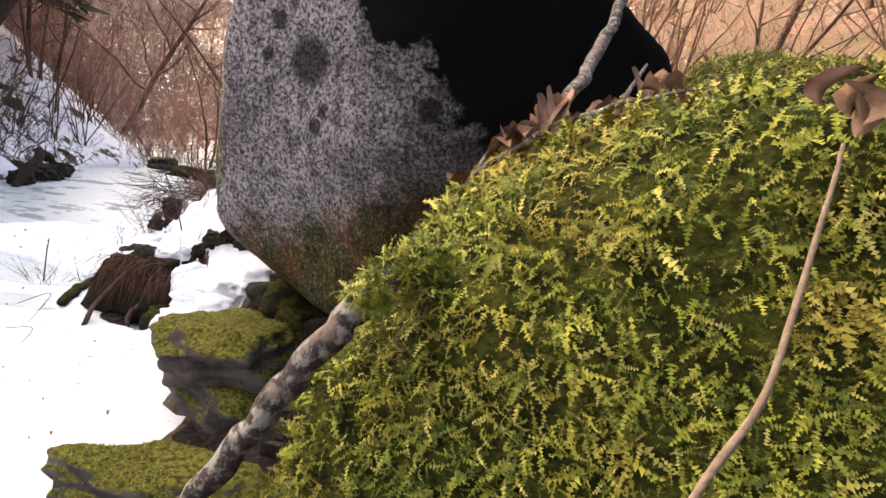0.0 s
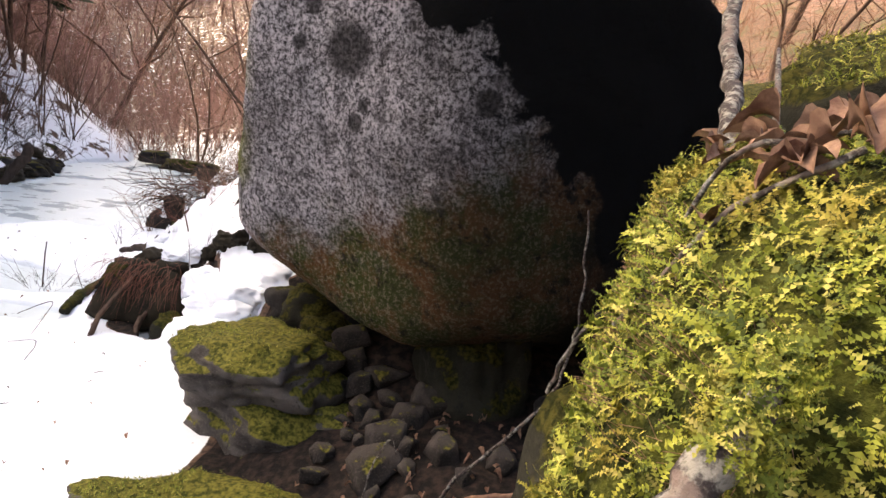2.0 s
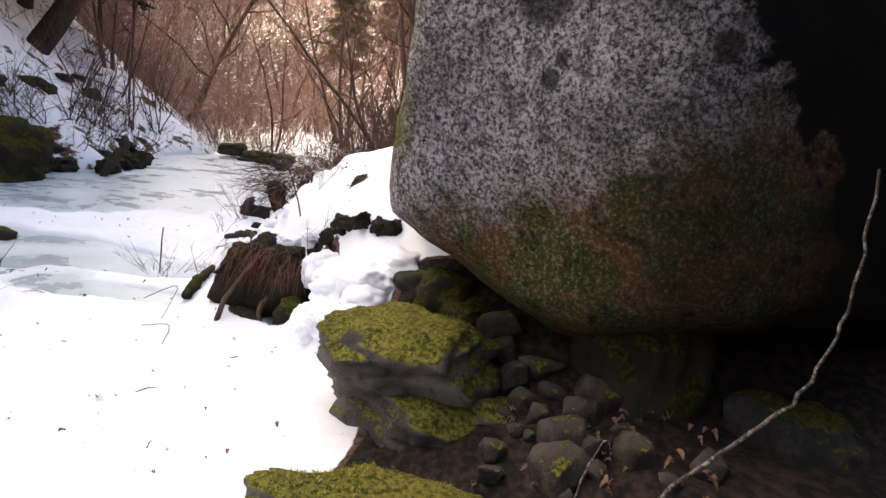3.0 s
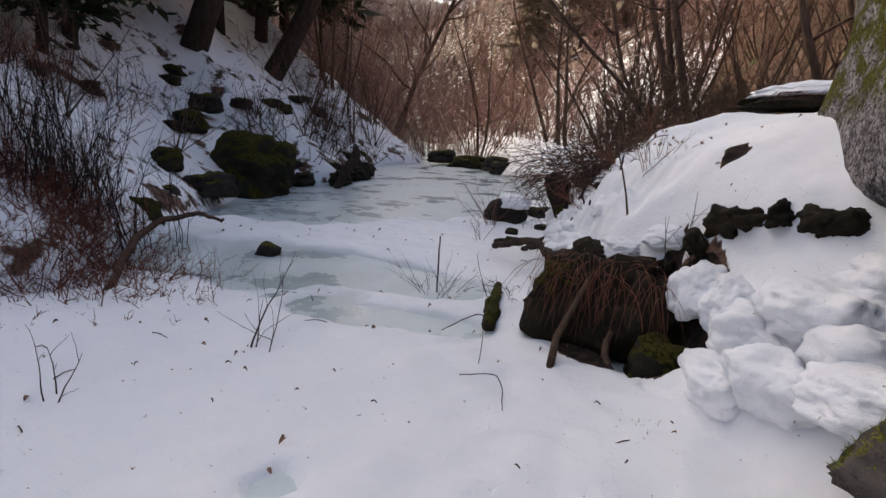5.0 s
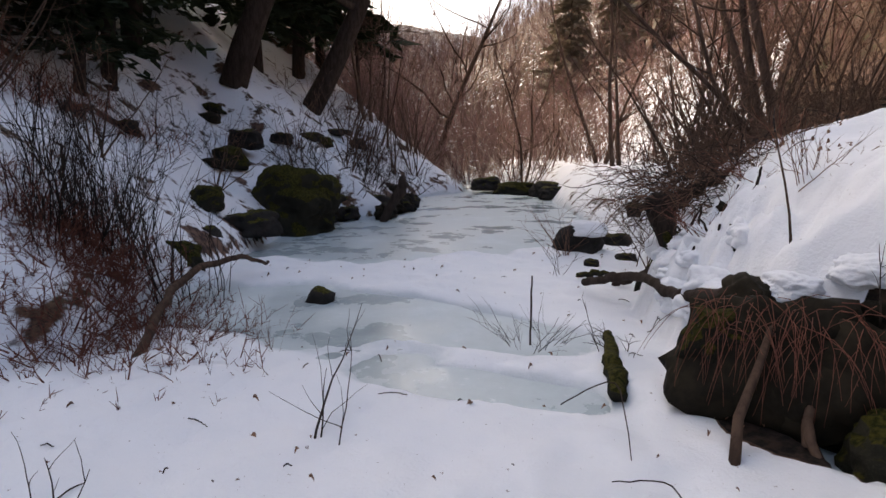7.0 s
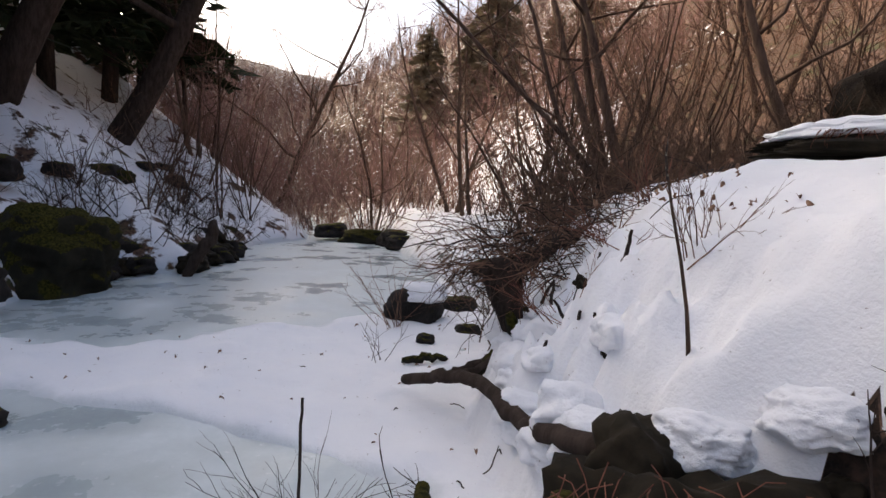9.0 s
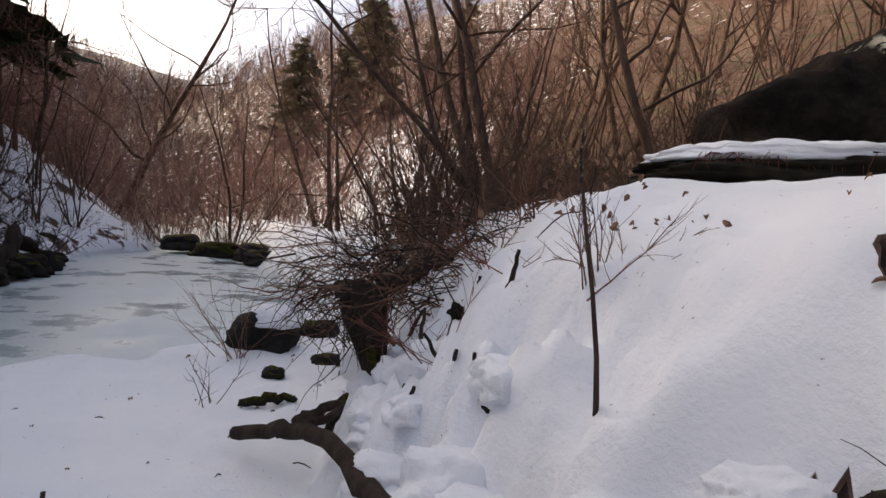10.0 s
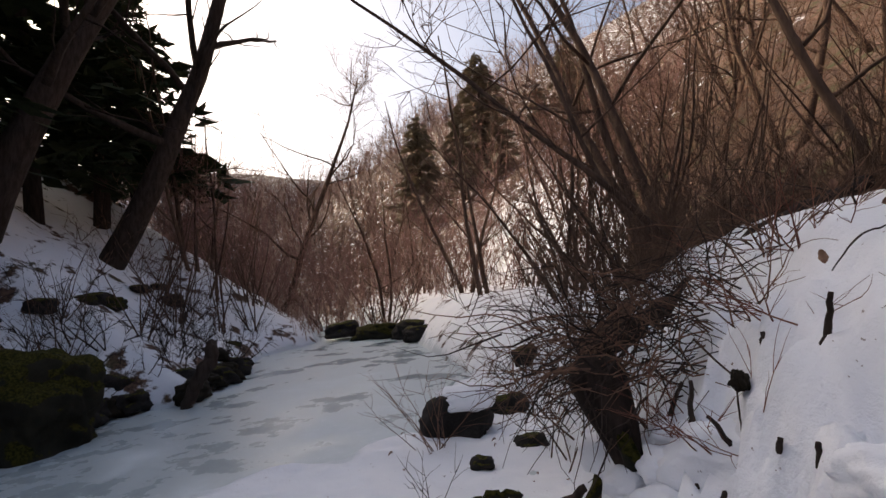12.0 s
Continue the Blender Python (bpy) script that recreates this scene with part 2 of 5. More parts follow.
def stone(name, place, size, material, label, category="rock", turn=0.0, seed=0.0, level=4, power=5.0, rough=0.24, tilt=0.0, group=""):
    verts, faces = rock_shape(BLOCK, power, rough, 1.3, level, seed)
    m = pose(0, 0, 0, tilt, 0, turn)
    verts = [m @ Vector((v.x * size[0], v.y * size[1], v.z * size[2])) for v in verts]
    ob = link(name, verts, faces, material)
    ob.location = place
    return tagged(ob, label, category, group)


def tube(points, radii, sides=6):
    """Verts and faces of a tapering tube along points."""
    verts, faces = [], []
    n = len(points)
    ref = Vector((0.3, 0.9, 0.2))
    for i, p in enumerate(points):
        d = (points[min(i + 1, n - 1)] - points[max(i - 1, 0)]).normalized()
        a = d.cross(ref)
        if a.length < 0.1:
            a = d.cross(Vector((1, 0, 0)))
        a.normalize()
        b = d.cross(a)
        for j in range(sides):
            w = 2 * math.pi * j / sides
            verts.append(p + (a * math.cos(w) + b * math.sin(w)) * radii[i])
    for i in range(n - 1):
        for j in range(sides):
            k = (j + 1) % sides
            faces.append((i * sides + j, i * sides + k, (i + 1) * sides + k, (i + 1) * sides + j))
    faces.append(tuple(range(sides))[::-1])
    faces.append(tuple((n - 1) * sides + j for j in range(sides)))
    return verts, faces


class Heap:
    """Collects pieces into one mesh."""

    def __init__(self):
        self.v, self.f = [], []

    def add(self, verts, faces):
        o = len(self.v)
        self.v.extend(verts)
        self.f.extend(tuple(i + o for i in f) for f in faces)

    def tube(self, points, radii, sides=4):
        self.add(*tube([Vector(p) for p in points], radii, sides))

    def link(self, name, material, parent=None, label="", smooth=True):
        return link(name, self.v, self.f, material, parent, label, smooth)


def wander(rng, start, way, length, steps, bend, rise=0.0):
    p, d, out = Vector(start), Vector(way).normalized(), [Vector(start)]
    for _ in range(steps):
        d = (d + Vector((rng.gauss(0, bend), rng.gauss(0, bend), rng.gauss(0, bend) + rise))).normalized()
        p = p + d * (length / steps)
        out.append(p.copy())
    return out


def taper(r0, r1, n):
    return [r0 + (r1 - r0) * i / (n - 1) for i in range(n)]


def bare_tree(name, seed, height, girth, stems=1, spread=0.25, boughs=9, twigs=6, lean=(0, 0), label="", category="tree", bark=None, twig=None, sub=3):
    """A leafless tree: trunk or stems with boughs in one part each, twigs in the crown."""
    rng = random.Random(seed)
    base = tagged(new(name), label, category)
    crown = Heap()
    for s in range(stems):
        trunk = Heap()
        way = (lean[0] + rng.gauss(0, spread), lean[1] + rng.gauss(0, spread), 1)
        h = height * rng.uniform(0.75, 1.05)
        foot = (rng.gauss(0, 0.12), rng.gauss(0, 0.12), -0.25) if stems > 1 else (0, 0, -0.3)
        line = wander(rng, foot, way, h, 12, 0.06, 0.02)
        trunk.tube(line, taper(girth, girth * 0.18, 13), 8 if girth > 0.1 else 5)
        for b in range(boughs):
            f = rng.uniform(0.25, 0.98)
            i = min(11, int(f * 12))
            at = line[i].lerp(line[i + 1], f * 12 - i)
            a = rng.uniform(0, 2 * math.pi)
            out = Vector((math.cos(a), math.sin(a), rng.uniform(0.25, 1.1)))
            ln = h * rng.uniform(0.22, 0.45) * (1.15 - 0.6 * f)
            bl = wander(rng, at, out, ln, 6, 0.16, 0.05)
            r = girth * (1 - 0.8 * f) * 0.45
            trunk.tube(bl, taper(r, r * 0.3, 7), 4)
            for _ in range(twigs):
                g = rng.uniform(0.2, 1.0)
                j = min(5, int(g * 6))
                q = bl[j].lerp(bl[j + 1], g * 6 - j)
                d = (bl[j + 1] - bl[j]).normalized() + Vector((rng.gauss(0, 0.6), rng.gauss(0, 0.6), rng.gauss(0.1, 0.5)))
                tl = ln * rng.uniform(0.25, 0.6)
                tw = wander(rng, q, d, tl, 4, 0.2, 0.03)
                crown.tube(tw, taper(max(0.004, r * 0.28), 0.002, 5), 3)
                for _ in range(sub):
                    c = rng.randint(1, 3)
                    d2 = (tw[c + 1] - tw[c]).normalized() + Vector((rng.gauss(0, 0.6), rng.gauss(0, 0.6), rng.gauss(0, 0.5)))
                    crown.tube(wander(rng, tw[c], d2, tl * rng.uniform(0.3, 0.7), 2, 0.2), (0.004, 0.003, 0.0015), 3)
        trunk.link("trunk", bark or BARK, base)
    crown.link("crown", twig or TWIG, base, "fine leafless twigs")
    return base


# ---- ground ----
def ice_level(y):
    return 0.12 + 0.05 * (np.clip(y, 2.5, 60) - 5)


def smooth(a, b, v):
    w = np.clip((v - a) / (b - a), 0, 1)
    return w * w * (3 - 2 * w)


def left_edge(y):
    return np.interp(y, [-5, 2.5, 3.6, 5.6, 7.8, 9.6, 10.4, 15, 17, 40, 120], [-9, -7.2, -6.6, -8.3, -9.8, -10.5, -9.8, -12.3, -12.2, -29, -92])


def right_edge(y):
    return np.interp(y, [-5, 2.6, 3.6, 4.0, 4.6, 4.95, 5.5, 6.3, 8, 9.2, 10, 13, 17, 40, 120], [-0.2, -0.7, -1.5, -2.0, -2.75, -3.1, -3.45, -3.95, -4.25, -4.7, -5.2, -7, -9.4, -26, -88])


def wave(x, y, f, seed=0.0):
    """Cheap uneven field of about -1 to 1."""
    return (np.sin(x * f + 1.3 * np.sin(y * f * 0.7 + seed) + seed) + np.sin(y * f * 1.13 + 1.7 * np.sin(x * f * 0.6 + 2 * seed)) + np.sin((x + y) * f * 0.61 + seed * 3)) / 3


def ice_mask(x, y):
    """1 where bare ice shows, 0 where snow lies on it."""
    n = wave(x, y, 2.6, 0.7) * 0.35 + wave(x, y, 6.5, 2.0) * 0.15
    far = smooth(-0.3, 0.3, np.minimum((y - 7.3) * 0.8 - (x + 7.2) * 0.5, (-5.9 - x) * 0.7) + n)
    pool = smooth(-0.3, 0.25, 1 - np.hypot((x + 5.2) / 1.25, (y - 5.5) / 0.4) + n * 0.6)
    side = smooth(-0.3, 0.3, 1 - np.hypot((x + 6.9) / 1.5, (y - 4.9) / 0.8) + n)
    band = 0.75 * smooth(-0.3, 0.6, 1 - np.hypot((x + 4.25) / 0.8, (y - 4.62 - 0.25 * (x + 4.25)) / 0.22) + n * 0.5)
    return np.maximum.reduce([far, pool, side, band])


# place, radius and depth of hollows in the snow bank: the root pit, the sapling's dip, old footprints
HOLLOWS = [(-2.72, 4.95, 0.34, 0.38), (-2.4, 4.75, 0.25, 0.3), (-2.93, 5.53, 0.12, 0.09), (-3.27, 5.98, 0.055, 0.06), (-3.24, 5.85, 0.055, 0.06),
           (-3.33, 6.14, 0.055, 0.06), (-3.36, 6.42, 0.055, 0.08), (-3.5, 5.9, 0.12, 0.1), (-3.55, 6.3, 0.14, 0.12), (-3.6, 6.75, 0.15, 0.14), (-3.45, 7.05, 0.12, 0.1),
           (-2.34, 5.36, 0.065, 0.04), (-2.59, 5.16, 0.07, 0.05), (-2.5, 6.15, 0.5, 0.1), (-3.57, 2.9, 0.1, 0.09), (-4.07, 3.3, 0.06, 0.04), (-3.9, 2.5, 0.05, 0.04), (-4.6, 4.0, 0.05, 0.03)]


def ground_height(x, y):
    x, y = np.asarray(x, float), np.asarray(y, float)
    bed = ice_level(y)
    left, right = left_edge(y) - x, x - right_edge(y)
    flat = bed + 0.05 - 0.14 * ice_mask(x, y) + wave(x, y, 1.7, 0.2) * 0.02 + wave(x, y, 5.0, 1.1) * 0.008
    # steep bank on the right, lower beside the boulder
    tall = np.interp(y, [-5, 3.6, 4.0, 4.6, 5.0, 5.4, 8.3, 9.5, 12, 30], [0.25, 0.3, 0.42, 0.62, 0.88, 1.04, 1.06, 0.8, 0.6, 0.6])
    bank = np.interp(right, [0, 0.15, 0.5, 1.0, 1.5, 2.5, 5, 9, 40, 120, 400], [0, 0.3, 0.75, 1.2, 1.35, 1.4, 1.5, 4.0, 21, 58, 80]) * np.where(right > 5, 1, tall)
    bank = np.where(right > 5, bank - 1.55 * (1 - tall) * np.clip(1 - (right - 5) / 4, 0, 1), bank)
    bank = bank + smooth(0.1, 1.2, right) * (wave(x, y, 2.1, 0.9) * 0.05 + wave(x, y, 6.0, 0.4) * 0.012)
    bank = bank + smooth(-0.05, 0.2, right) * smooth(1.0, 0.45, right) * smooth(5.2, 5.7, y) * smooth(8.2, 7.6, y) * (wave(x, y, 24.0, 0.5) * 0.06 + wave(x, y, 47.0, 1.5) * 0.02) * 0.5
    slope = np.interp(left, [0, 0.12, 0.5, 3, 8, 30, 60, 400], [0, 0.22, 0.45, 1.9, 5.6, 24, 34, 60])
    slope = slope * (1 - 0.5 * smooth(24, 42, -0.57 * x + 0.82 * y))
    slope = slope + smooth(0.2, 2.0, left) * (wave(x, y, 1.1, 0.3) * 0.16 + wave(x, y, 3.3, 1.9) * 0.1 + wave(x, y, 7.5, 0.6) * 0.05)
    for px, py, r, depth in HOLLOWS:
        bank = bank - depth * np.exp(-(((x - px) ** 2 + (y - py) ** 2) / r ** 2) ** 2)
    for px, py, r, depth in HOLLOWS[14:]:
        flat = flat - depth * np.exp(-(((x - px) ** 2 + (y - py) ** 2) / r ** 2) ** 2)
    z = np.where(right > 0, bed + 0.05 + bank, np.where(left > 0, bed + 0.05 + slope, flat))
    along = -0.57 * x + 0.82 * y
    z = z + np.clip(along - 45, 0, 200) * 0.22 * smooth(45, 90, along)
    south = np.clip(-3 - y, 0, 200)
    return z + south * 0.3


def bare_cover(x, y):
    left, right = left_edge(y) - x, x - right_edge(y)
    b = np.full(np.shape(x), 0.05)
    b = np.where(left > 0, 0.37 + 0.16 * smooth(0.4, 0.0, np.abs(left - 0.2)), b)
    b = np.where(left > 12, 0.6, b)
    b = np.where((right > 0) & (right <= 3.2), 0.06, b)
    b = np.where((right > 2.4) & (y > 9), 0.6, b)
    b = np.where((right > 1.5) & (y > 7.7), 0.6, b)
    b = np.where((right > 0) & (right <= 1.5) & (y > 8.6), 0.3, b)
    b = np.where(right > 4.5, 0.85, b)
    b = np.where((right > -1) & (right < 12) & (y > 11.5) & (x < -4), 0.36, b)
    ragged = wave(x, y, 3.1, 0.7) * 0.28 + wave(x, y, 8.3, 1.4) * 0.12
    # full cover under the boulder paints the overhang's shade into the litter
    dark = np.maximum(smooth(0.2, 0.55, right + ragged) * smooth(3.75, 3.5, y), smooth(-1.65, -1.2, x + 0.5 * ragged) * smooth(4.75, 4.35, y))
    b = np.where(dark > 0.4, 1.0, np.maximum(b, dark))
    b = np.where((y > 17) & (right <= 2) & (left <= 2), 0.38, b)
    # root pit and bank holes: bare earth, with their dark depth painted in
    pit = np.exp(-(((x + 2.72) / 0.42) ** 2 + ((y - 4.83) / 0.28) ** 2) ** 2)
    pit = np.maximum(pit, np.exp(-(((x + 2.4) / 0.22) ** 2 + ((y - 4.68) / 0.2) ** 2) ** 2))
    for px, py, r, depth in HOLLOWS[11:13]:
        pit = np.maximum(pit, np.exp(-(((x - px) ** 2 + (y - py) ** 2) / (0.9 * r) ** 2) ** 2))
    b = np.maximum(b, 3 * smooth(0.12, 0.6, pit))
    dist = np.hypot(x + 3.4, y - 4.5)
    b = np.where((dist > 20) & (y > 10) & ((right > 2) | (left > 2)), 0.53 + 0.2 * smooth(-6, 6, x + 0.15 * y), b)
    b = np.where(dist > 50, 0.6, b)
    # the open valley upstream keeps its snow
    yaw = np.degrees(np.arctan2(-3.4 - x, y - 4.5))
    valley = smooth(4, 12, yaw) * smooth(52, 46, yaw) * smooth(12, 16, dist)
    return b + valley * (0.38 + 0.26 * smooth(20, 42, dist) - b)


def axis_steps(lo, hi, step, out, grow):
    v, d = [lo], step
    while v[0] > -out:
        d *= grow
        v.insert(0, v[0] - d)
    while v[-1] < hi:
        v.append(v[-1] + step)
    d = step
    while v[-1] < out:
        d *= grow
        v.append(v[-1] + d)
    return np.array(v)


def graded(lo, hi, fine_lo, fine_hi):
    """Steps that are finest in one stretch and grow towards the horizon."""
    v = axis_steps(lo, hi, 0.085, 420, 1.09)
    return np.concatenate([v[v < fine_lo], np.arange(fine_lo, fine_hi, 0.035), v[v > fine_hi]])


def sheet(name, xs, ys, height, material):
    gx, gy = np.meshgrid(xs, ys)
    gz = height(gx, gy)
    w, n = len(xs), len(xs) * len(ys)
    verts = np.stack([gx, gy, gz], -1).reshape(-1, 3)
    i = np.arange(n).reshape(len(ys), w)
    quads = np.stack([i[:-1, :-1], i[:-1, 1:], i[1:, 1:], i[1:, :-1]], -1).reshape(-1, 4)
    ob = link(name, verts.tolist(), quads.tolist(), material)
    return ob, gx.ravel(), gy.ravel()


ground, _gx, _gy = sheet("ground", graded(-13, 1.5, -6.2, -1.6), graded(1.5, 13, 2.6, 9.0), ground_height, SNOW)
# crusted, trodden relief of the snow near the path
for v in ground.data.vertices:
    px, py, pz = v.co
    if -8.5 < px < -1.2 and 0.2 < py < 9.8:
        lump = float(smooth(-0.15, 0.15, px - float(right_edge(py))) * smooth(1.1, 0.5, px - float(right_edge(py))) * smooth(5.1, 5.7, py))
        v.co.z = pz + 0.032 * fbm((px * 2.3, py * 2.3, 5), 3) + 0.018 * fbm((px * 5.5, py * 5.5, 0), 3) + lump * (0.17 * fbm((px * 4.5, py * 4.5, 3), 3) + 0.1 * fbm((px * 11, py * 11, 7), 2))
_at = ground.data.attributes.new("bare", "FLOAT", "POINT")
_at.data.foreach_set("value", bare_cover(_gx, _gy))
_at = ground.data.attributes.new("wet", "FLOAT", "POINT")
_at.data.foreach_set("value", np.where((_gx > left_edge(_gy)) & (_gx < right_edge(_gy)), ice_mask(_gx, _gy), 0))
tagged(ground, "snow-covered stream banks with bare patches of brown litter", "ground", kind="structure")

water, _, _ = sheet("water", np.arange(-30, 1, 0.5), np.arange(-4, 40, 0.5), lambda x, y: ice_level(y) + 0.0 * x, ICE)
tagged(water, "grey-blue frozen stream ice between snowy banks", "ice", kind="structure")


def on_ground(x, y, up=0.0):
    return Vector((x, y, float(ground_height(x, y)) + up))


# ---- boulder and its foot ----
verts, faces = rock_shape([((-0.3, -0.92, -0.24), 1.66), ((-0.97, -0.195, 0.1), 1.68), ((-0.42, -0.2, -0.9), 1.56), ((0.2, -0.35, -0.92), 1.4),
                           ((0.45, -0.88, -0.08), 1.42), ((0.9, -0.2, 0.3), 1.32), ((0.1, -0.1, 1), 1.3), ((0.45, 0, 0.9), 1.0), ((0, 1, 0), 1.5), ((0, 0, -1), 1.6)],
                          26, 0.035, 1.6, 6, 3.0)
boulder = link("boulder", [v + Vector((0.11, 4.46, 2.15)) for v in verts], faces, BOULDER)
tagged(boulder, "huge pale speckled boulder with a black stain", "boulder")

# ---- moss mound ----
MOUND = Vector((0.79, 1.4, 1.42))
verts, faces = rock_shape([((-0.73, -0.22, 0.65), 0.65), ((-0.963, 0.27, 0.08), 0.47), ((-0.3, -0.95, 0.05), 0.66), ((-0.15, 0, 1), 0.6), ((1, 0, 0.1), 1.3), ((0, 1, 0.1), 0.9), ((0, 0, -1), 1.4),
                           ((0.5, -0.6, 0.6), 0.92), ((0.7, 0.3, 0.7), 1.0), ((0.6, -0.8, 0), 1.05)],
                          16, 0.035, 1.8, 5, 8.0)
mound = link("mossy_rock", [v + MOUND for v in verts], faces, GREEN_ROCK)
tagged(mound, "rock overgrown with thick yellow-green moss", "rock")


def sample_surface(ob, count, seed, keep):
    """Points and normals spread evenly over the faces of ob that keep(centres, normals) lets pass."""
    gen = np.random.default_rng(seed)
    me = ob.data
    n = len(me.polygons)
    tri = np.array([list(p.vertices)[:3] for p in me.polygons])
    co = np.array([v.co[:] for v in me.vertices])
    a, b, c = co[tri[:, 0]], co[tri[:, 1]], co[tri[:, 2]]
    nm = np.cross(b - a, c - a)
    area = np.linalg.norm(nm, axis=1) / 2
    nm = nm / np.maximum(2 * area, 1e-9)[:, None]
    area = area * keep((a + b + c) / 3, nm)
    pick = gen.choice(n, count, p=area / area.sum())
    u, v = gen.random(count), gen.random(count)
    flip = u + v > 1
    u, v = np.where(flip, 1 - u, u), np.where(flip, 1 - v, v)
    return a[pick] + (b - a)[pick] * u[:, None] + (c - a)[pick] * v[:, None], nm[pick], gen


def unit(v):
    return v / np.maximum(np.linalg.norm(v, axis=-1, keepdims=True), 1e-9)


def moss_carpet(name, ob, count, seed, keep, size, label, parent=None):
    """A carpet of small feathery fronds that leave the surface and droop."""
    p, n, gen = sample_surface(ob, count, seed, keep)
    side = unit(np.cross(n, gen.normal(size=(count, 3))))
    # cushions: tufts stand higher and longer in clumps, with dark gaps between
    clump_h = np.array([fbm(q * (0.8 / size), 2) for q in p.tolist() for q in (Vector(q),)])[:, None]
    p = p + n * size * np.clip(clump_h * 1.3, -0.2, 0.9)
    length = size * gen.uniform(0.55, 1.3, (count, 1)) * np.clip(1 + 0.7 * clump_h, 0.5, 1.5)
    way = unit(n * gen.uniform(0.25, 1.0, (count, 1)) + np.cross(side, n) * 0.9 + np.array([0, 0, -0.25]) + gen.normal(0, 0.3, (count, 3)))
    wide = unit(np.cross(way, n))
    stem = [p - n * 0.004]
    for k in range(1, 7):
        f = k / 6
        stem.append(p + way * length * f + n * length * (0.35 * f - 0.45 * f * f))
    rows = list(stem)
    for k in range(6):
        for sgn in (-1, 1):
            reach = length * (0.19 - 0.022 * k) * gen.uniform(0.45, 1.35, (count, 1))
            rows.append(stem[k] + wide * sgn * reach + way * reach * 0.75 + n * reach * gen.uniform(-0.2, 0.5, (count, 1)))
    verts = np.stack(rows, 1).reshape(-1, 3)
    tris = np.array([(k, k + 1, 7 + 2 * k + j) for k in range(6) for j in range(2)])
    faces = (np.arange(count)[:, None, None] * 19 + tris).reshape(-1, 3)
    ob = link(name, verts.tolist(), faces.tolist(), MOSS, parent, smooth=False)
    return tagged(ob, label, "moss", kind="stuff")


def sticks(p0, p1, r0, r1):
    """Many thin three-sided sticks at once."""
    d = unit(p1 - p0)
    a = unit(np.cross(d, np.array([0.31, 0.9, 0.22])))
    b = np.cross(d, a)
    rows = []
    for base, r in ((p0, r0), (p1, r1)):
        for k in range(3):
            w = 2 * math.pi * k / 3
            rows.append(base + (a * math.cos(w) + b * math.sin(w)) * r[:, None])
    verts = np.stack(rows, 1).reshape(-1, 3)
    quads = np.array([(0, 1, 4, 3), (1, 2, 5, 4), (2, 0, 3, 5)])
    return verts, (np.arange(len(p0))[:, None, None] * 6 + quads).reshape(-1, 4)


def brush(name, x, y, height, stems, seed, material, label, thick=0.012, spread=0.5, twigs=5):
    """Leafless undergrowth on the ground at x, y as one mesh."""
    gen = np.random.default_rng(seed)
    n = len(x) * stems
    bx, by = np.repeat(x, stems), np.repeat(y, stems)
    h = np.repeat(height, stems) * gen.uniform(0.5, 1.1, n)
    p = np.stack([bx + gen.normal(0, 0.12, n), by + gen.normal(0, 0.12, n), ground_height(bx, by) - 0.15], -1)
    d = unit(np.stack([gen.normal(0, spread, n), gen.normal(0, spread, n), np.ones(n)], -1))
    parts = []
    r = thick * gen.uniform(0.5, 1.3, n)
    for k in range(3):
        q = p + d * (h / 3)[:, None]
        parts.append((p, q, r * (1 - k / 3.3), r * (1 - (k + 1) / 3.3)))
        for _ in range(twigs if k else 1):
            f = gen.uniform(0.1, 1, (n, 1))
            start = p + (q - p) * f
            w = unit(d + gen.normal(0, 0.55, (n, 3)))
            end = start + w * (h * gen.uniform(0.12, 0.38, n))[:, None]
            parts.append((start, end, r * 0.45, r * 0.15))
        d = unit(d + gen.normal(0, 0.22, (n, 3)) + np.array([0, 0, 0.08]))
        p = q
    args = [np.concatenate([q[i] for q in parts]) for i in range(4)]
    verts, faces = sticks(*args)
    ob = link(name, verts.tolist(), faces.tolist(), material)
    return tagged(ob, label, "undergrowth", kind="stuff")


def thing(name, label, category, group=""):
    return tagged(new(name), label, category, group)


def bent_stick(name, points, radii, material, label, category="stick", sides=7, wobble=0.0, seed=0, group=""):
    """One stick along a few points, rounded into a smooth, slightly uneven line."""
    rng = random.Random(seed)
    pts = [Vector(p) for p in points]
    line, rad = [], []
    for i in range(len(pts) - 1):
        p0, p1, p2, p3 = pts[max(i - 1, 0)], pts[i], pts[i + 1], pts[min(i + 2, len(pts) - 1)]
        for k in range(6):
            t = k / 6
            q = 0.5 * ((2 * p1) + (p2 - p0) * t + (2 * p0 - 5 * p1 + 4 * p2 - p3) * t * t + (3 * p1 - p0 - 3 * p2 + p3) * t ** 3)
            line.append(q + Vector((rng.gauss(0, wobble), rng.gauss(0, wobble), rng.gauss(0, wobble))))
            rad.append((radii[i] + (radii[i + 1] - radii[i]) * t) * (1 + rng.gauss(0, 0.035)))
    line.append(pts[-1])
    rad.append(radii[-1])
    return tagged(link(name, *tube(line, rad, sides), material), label, category, group)


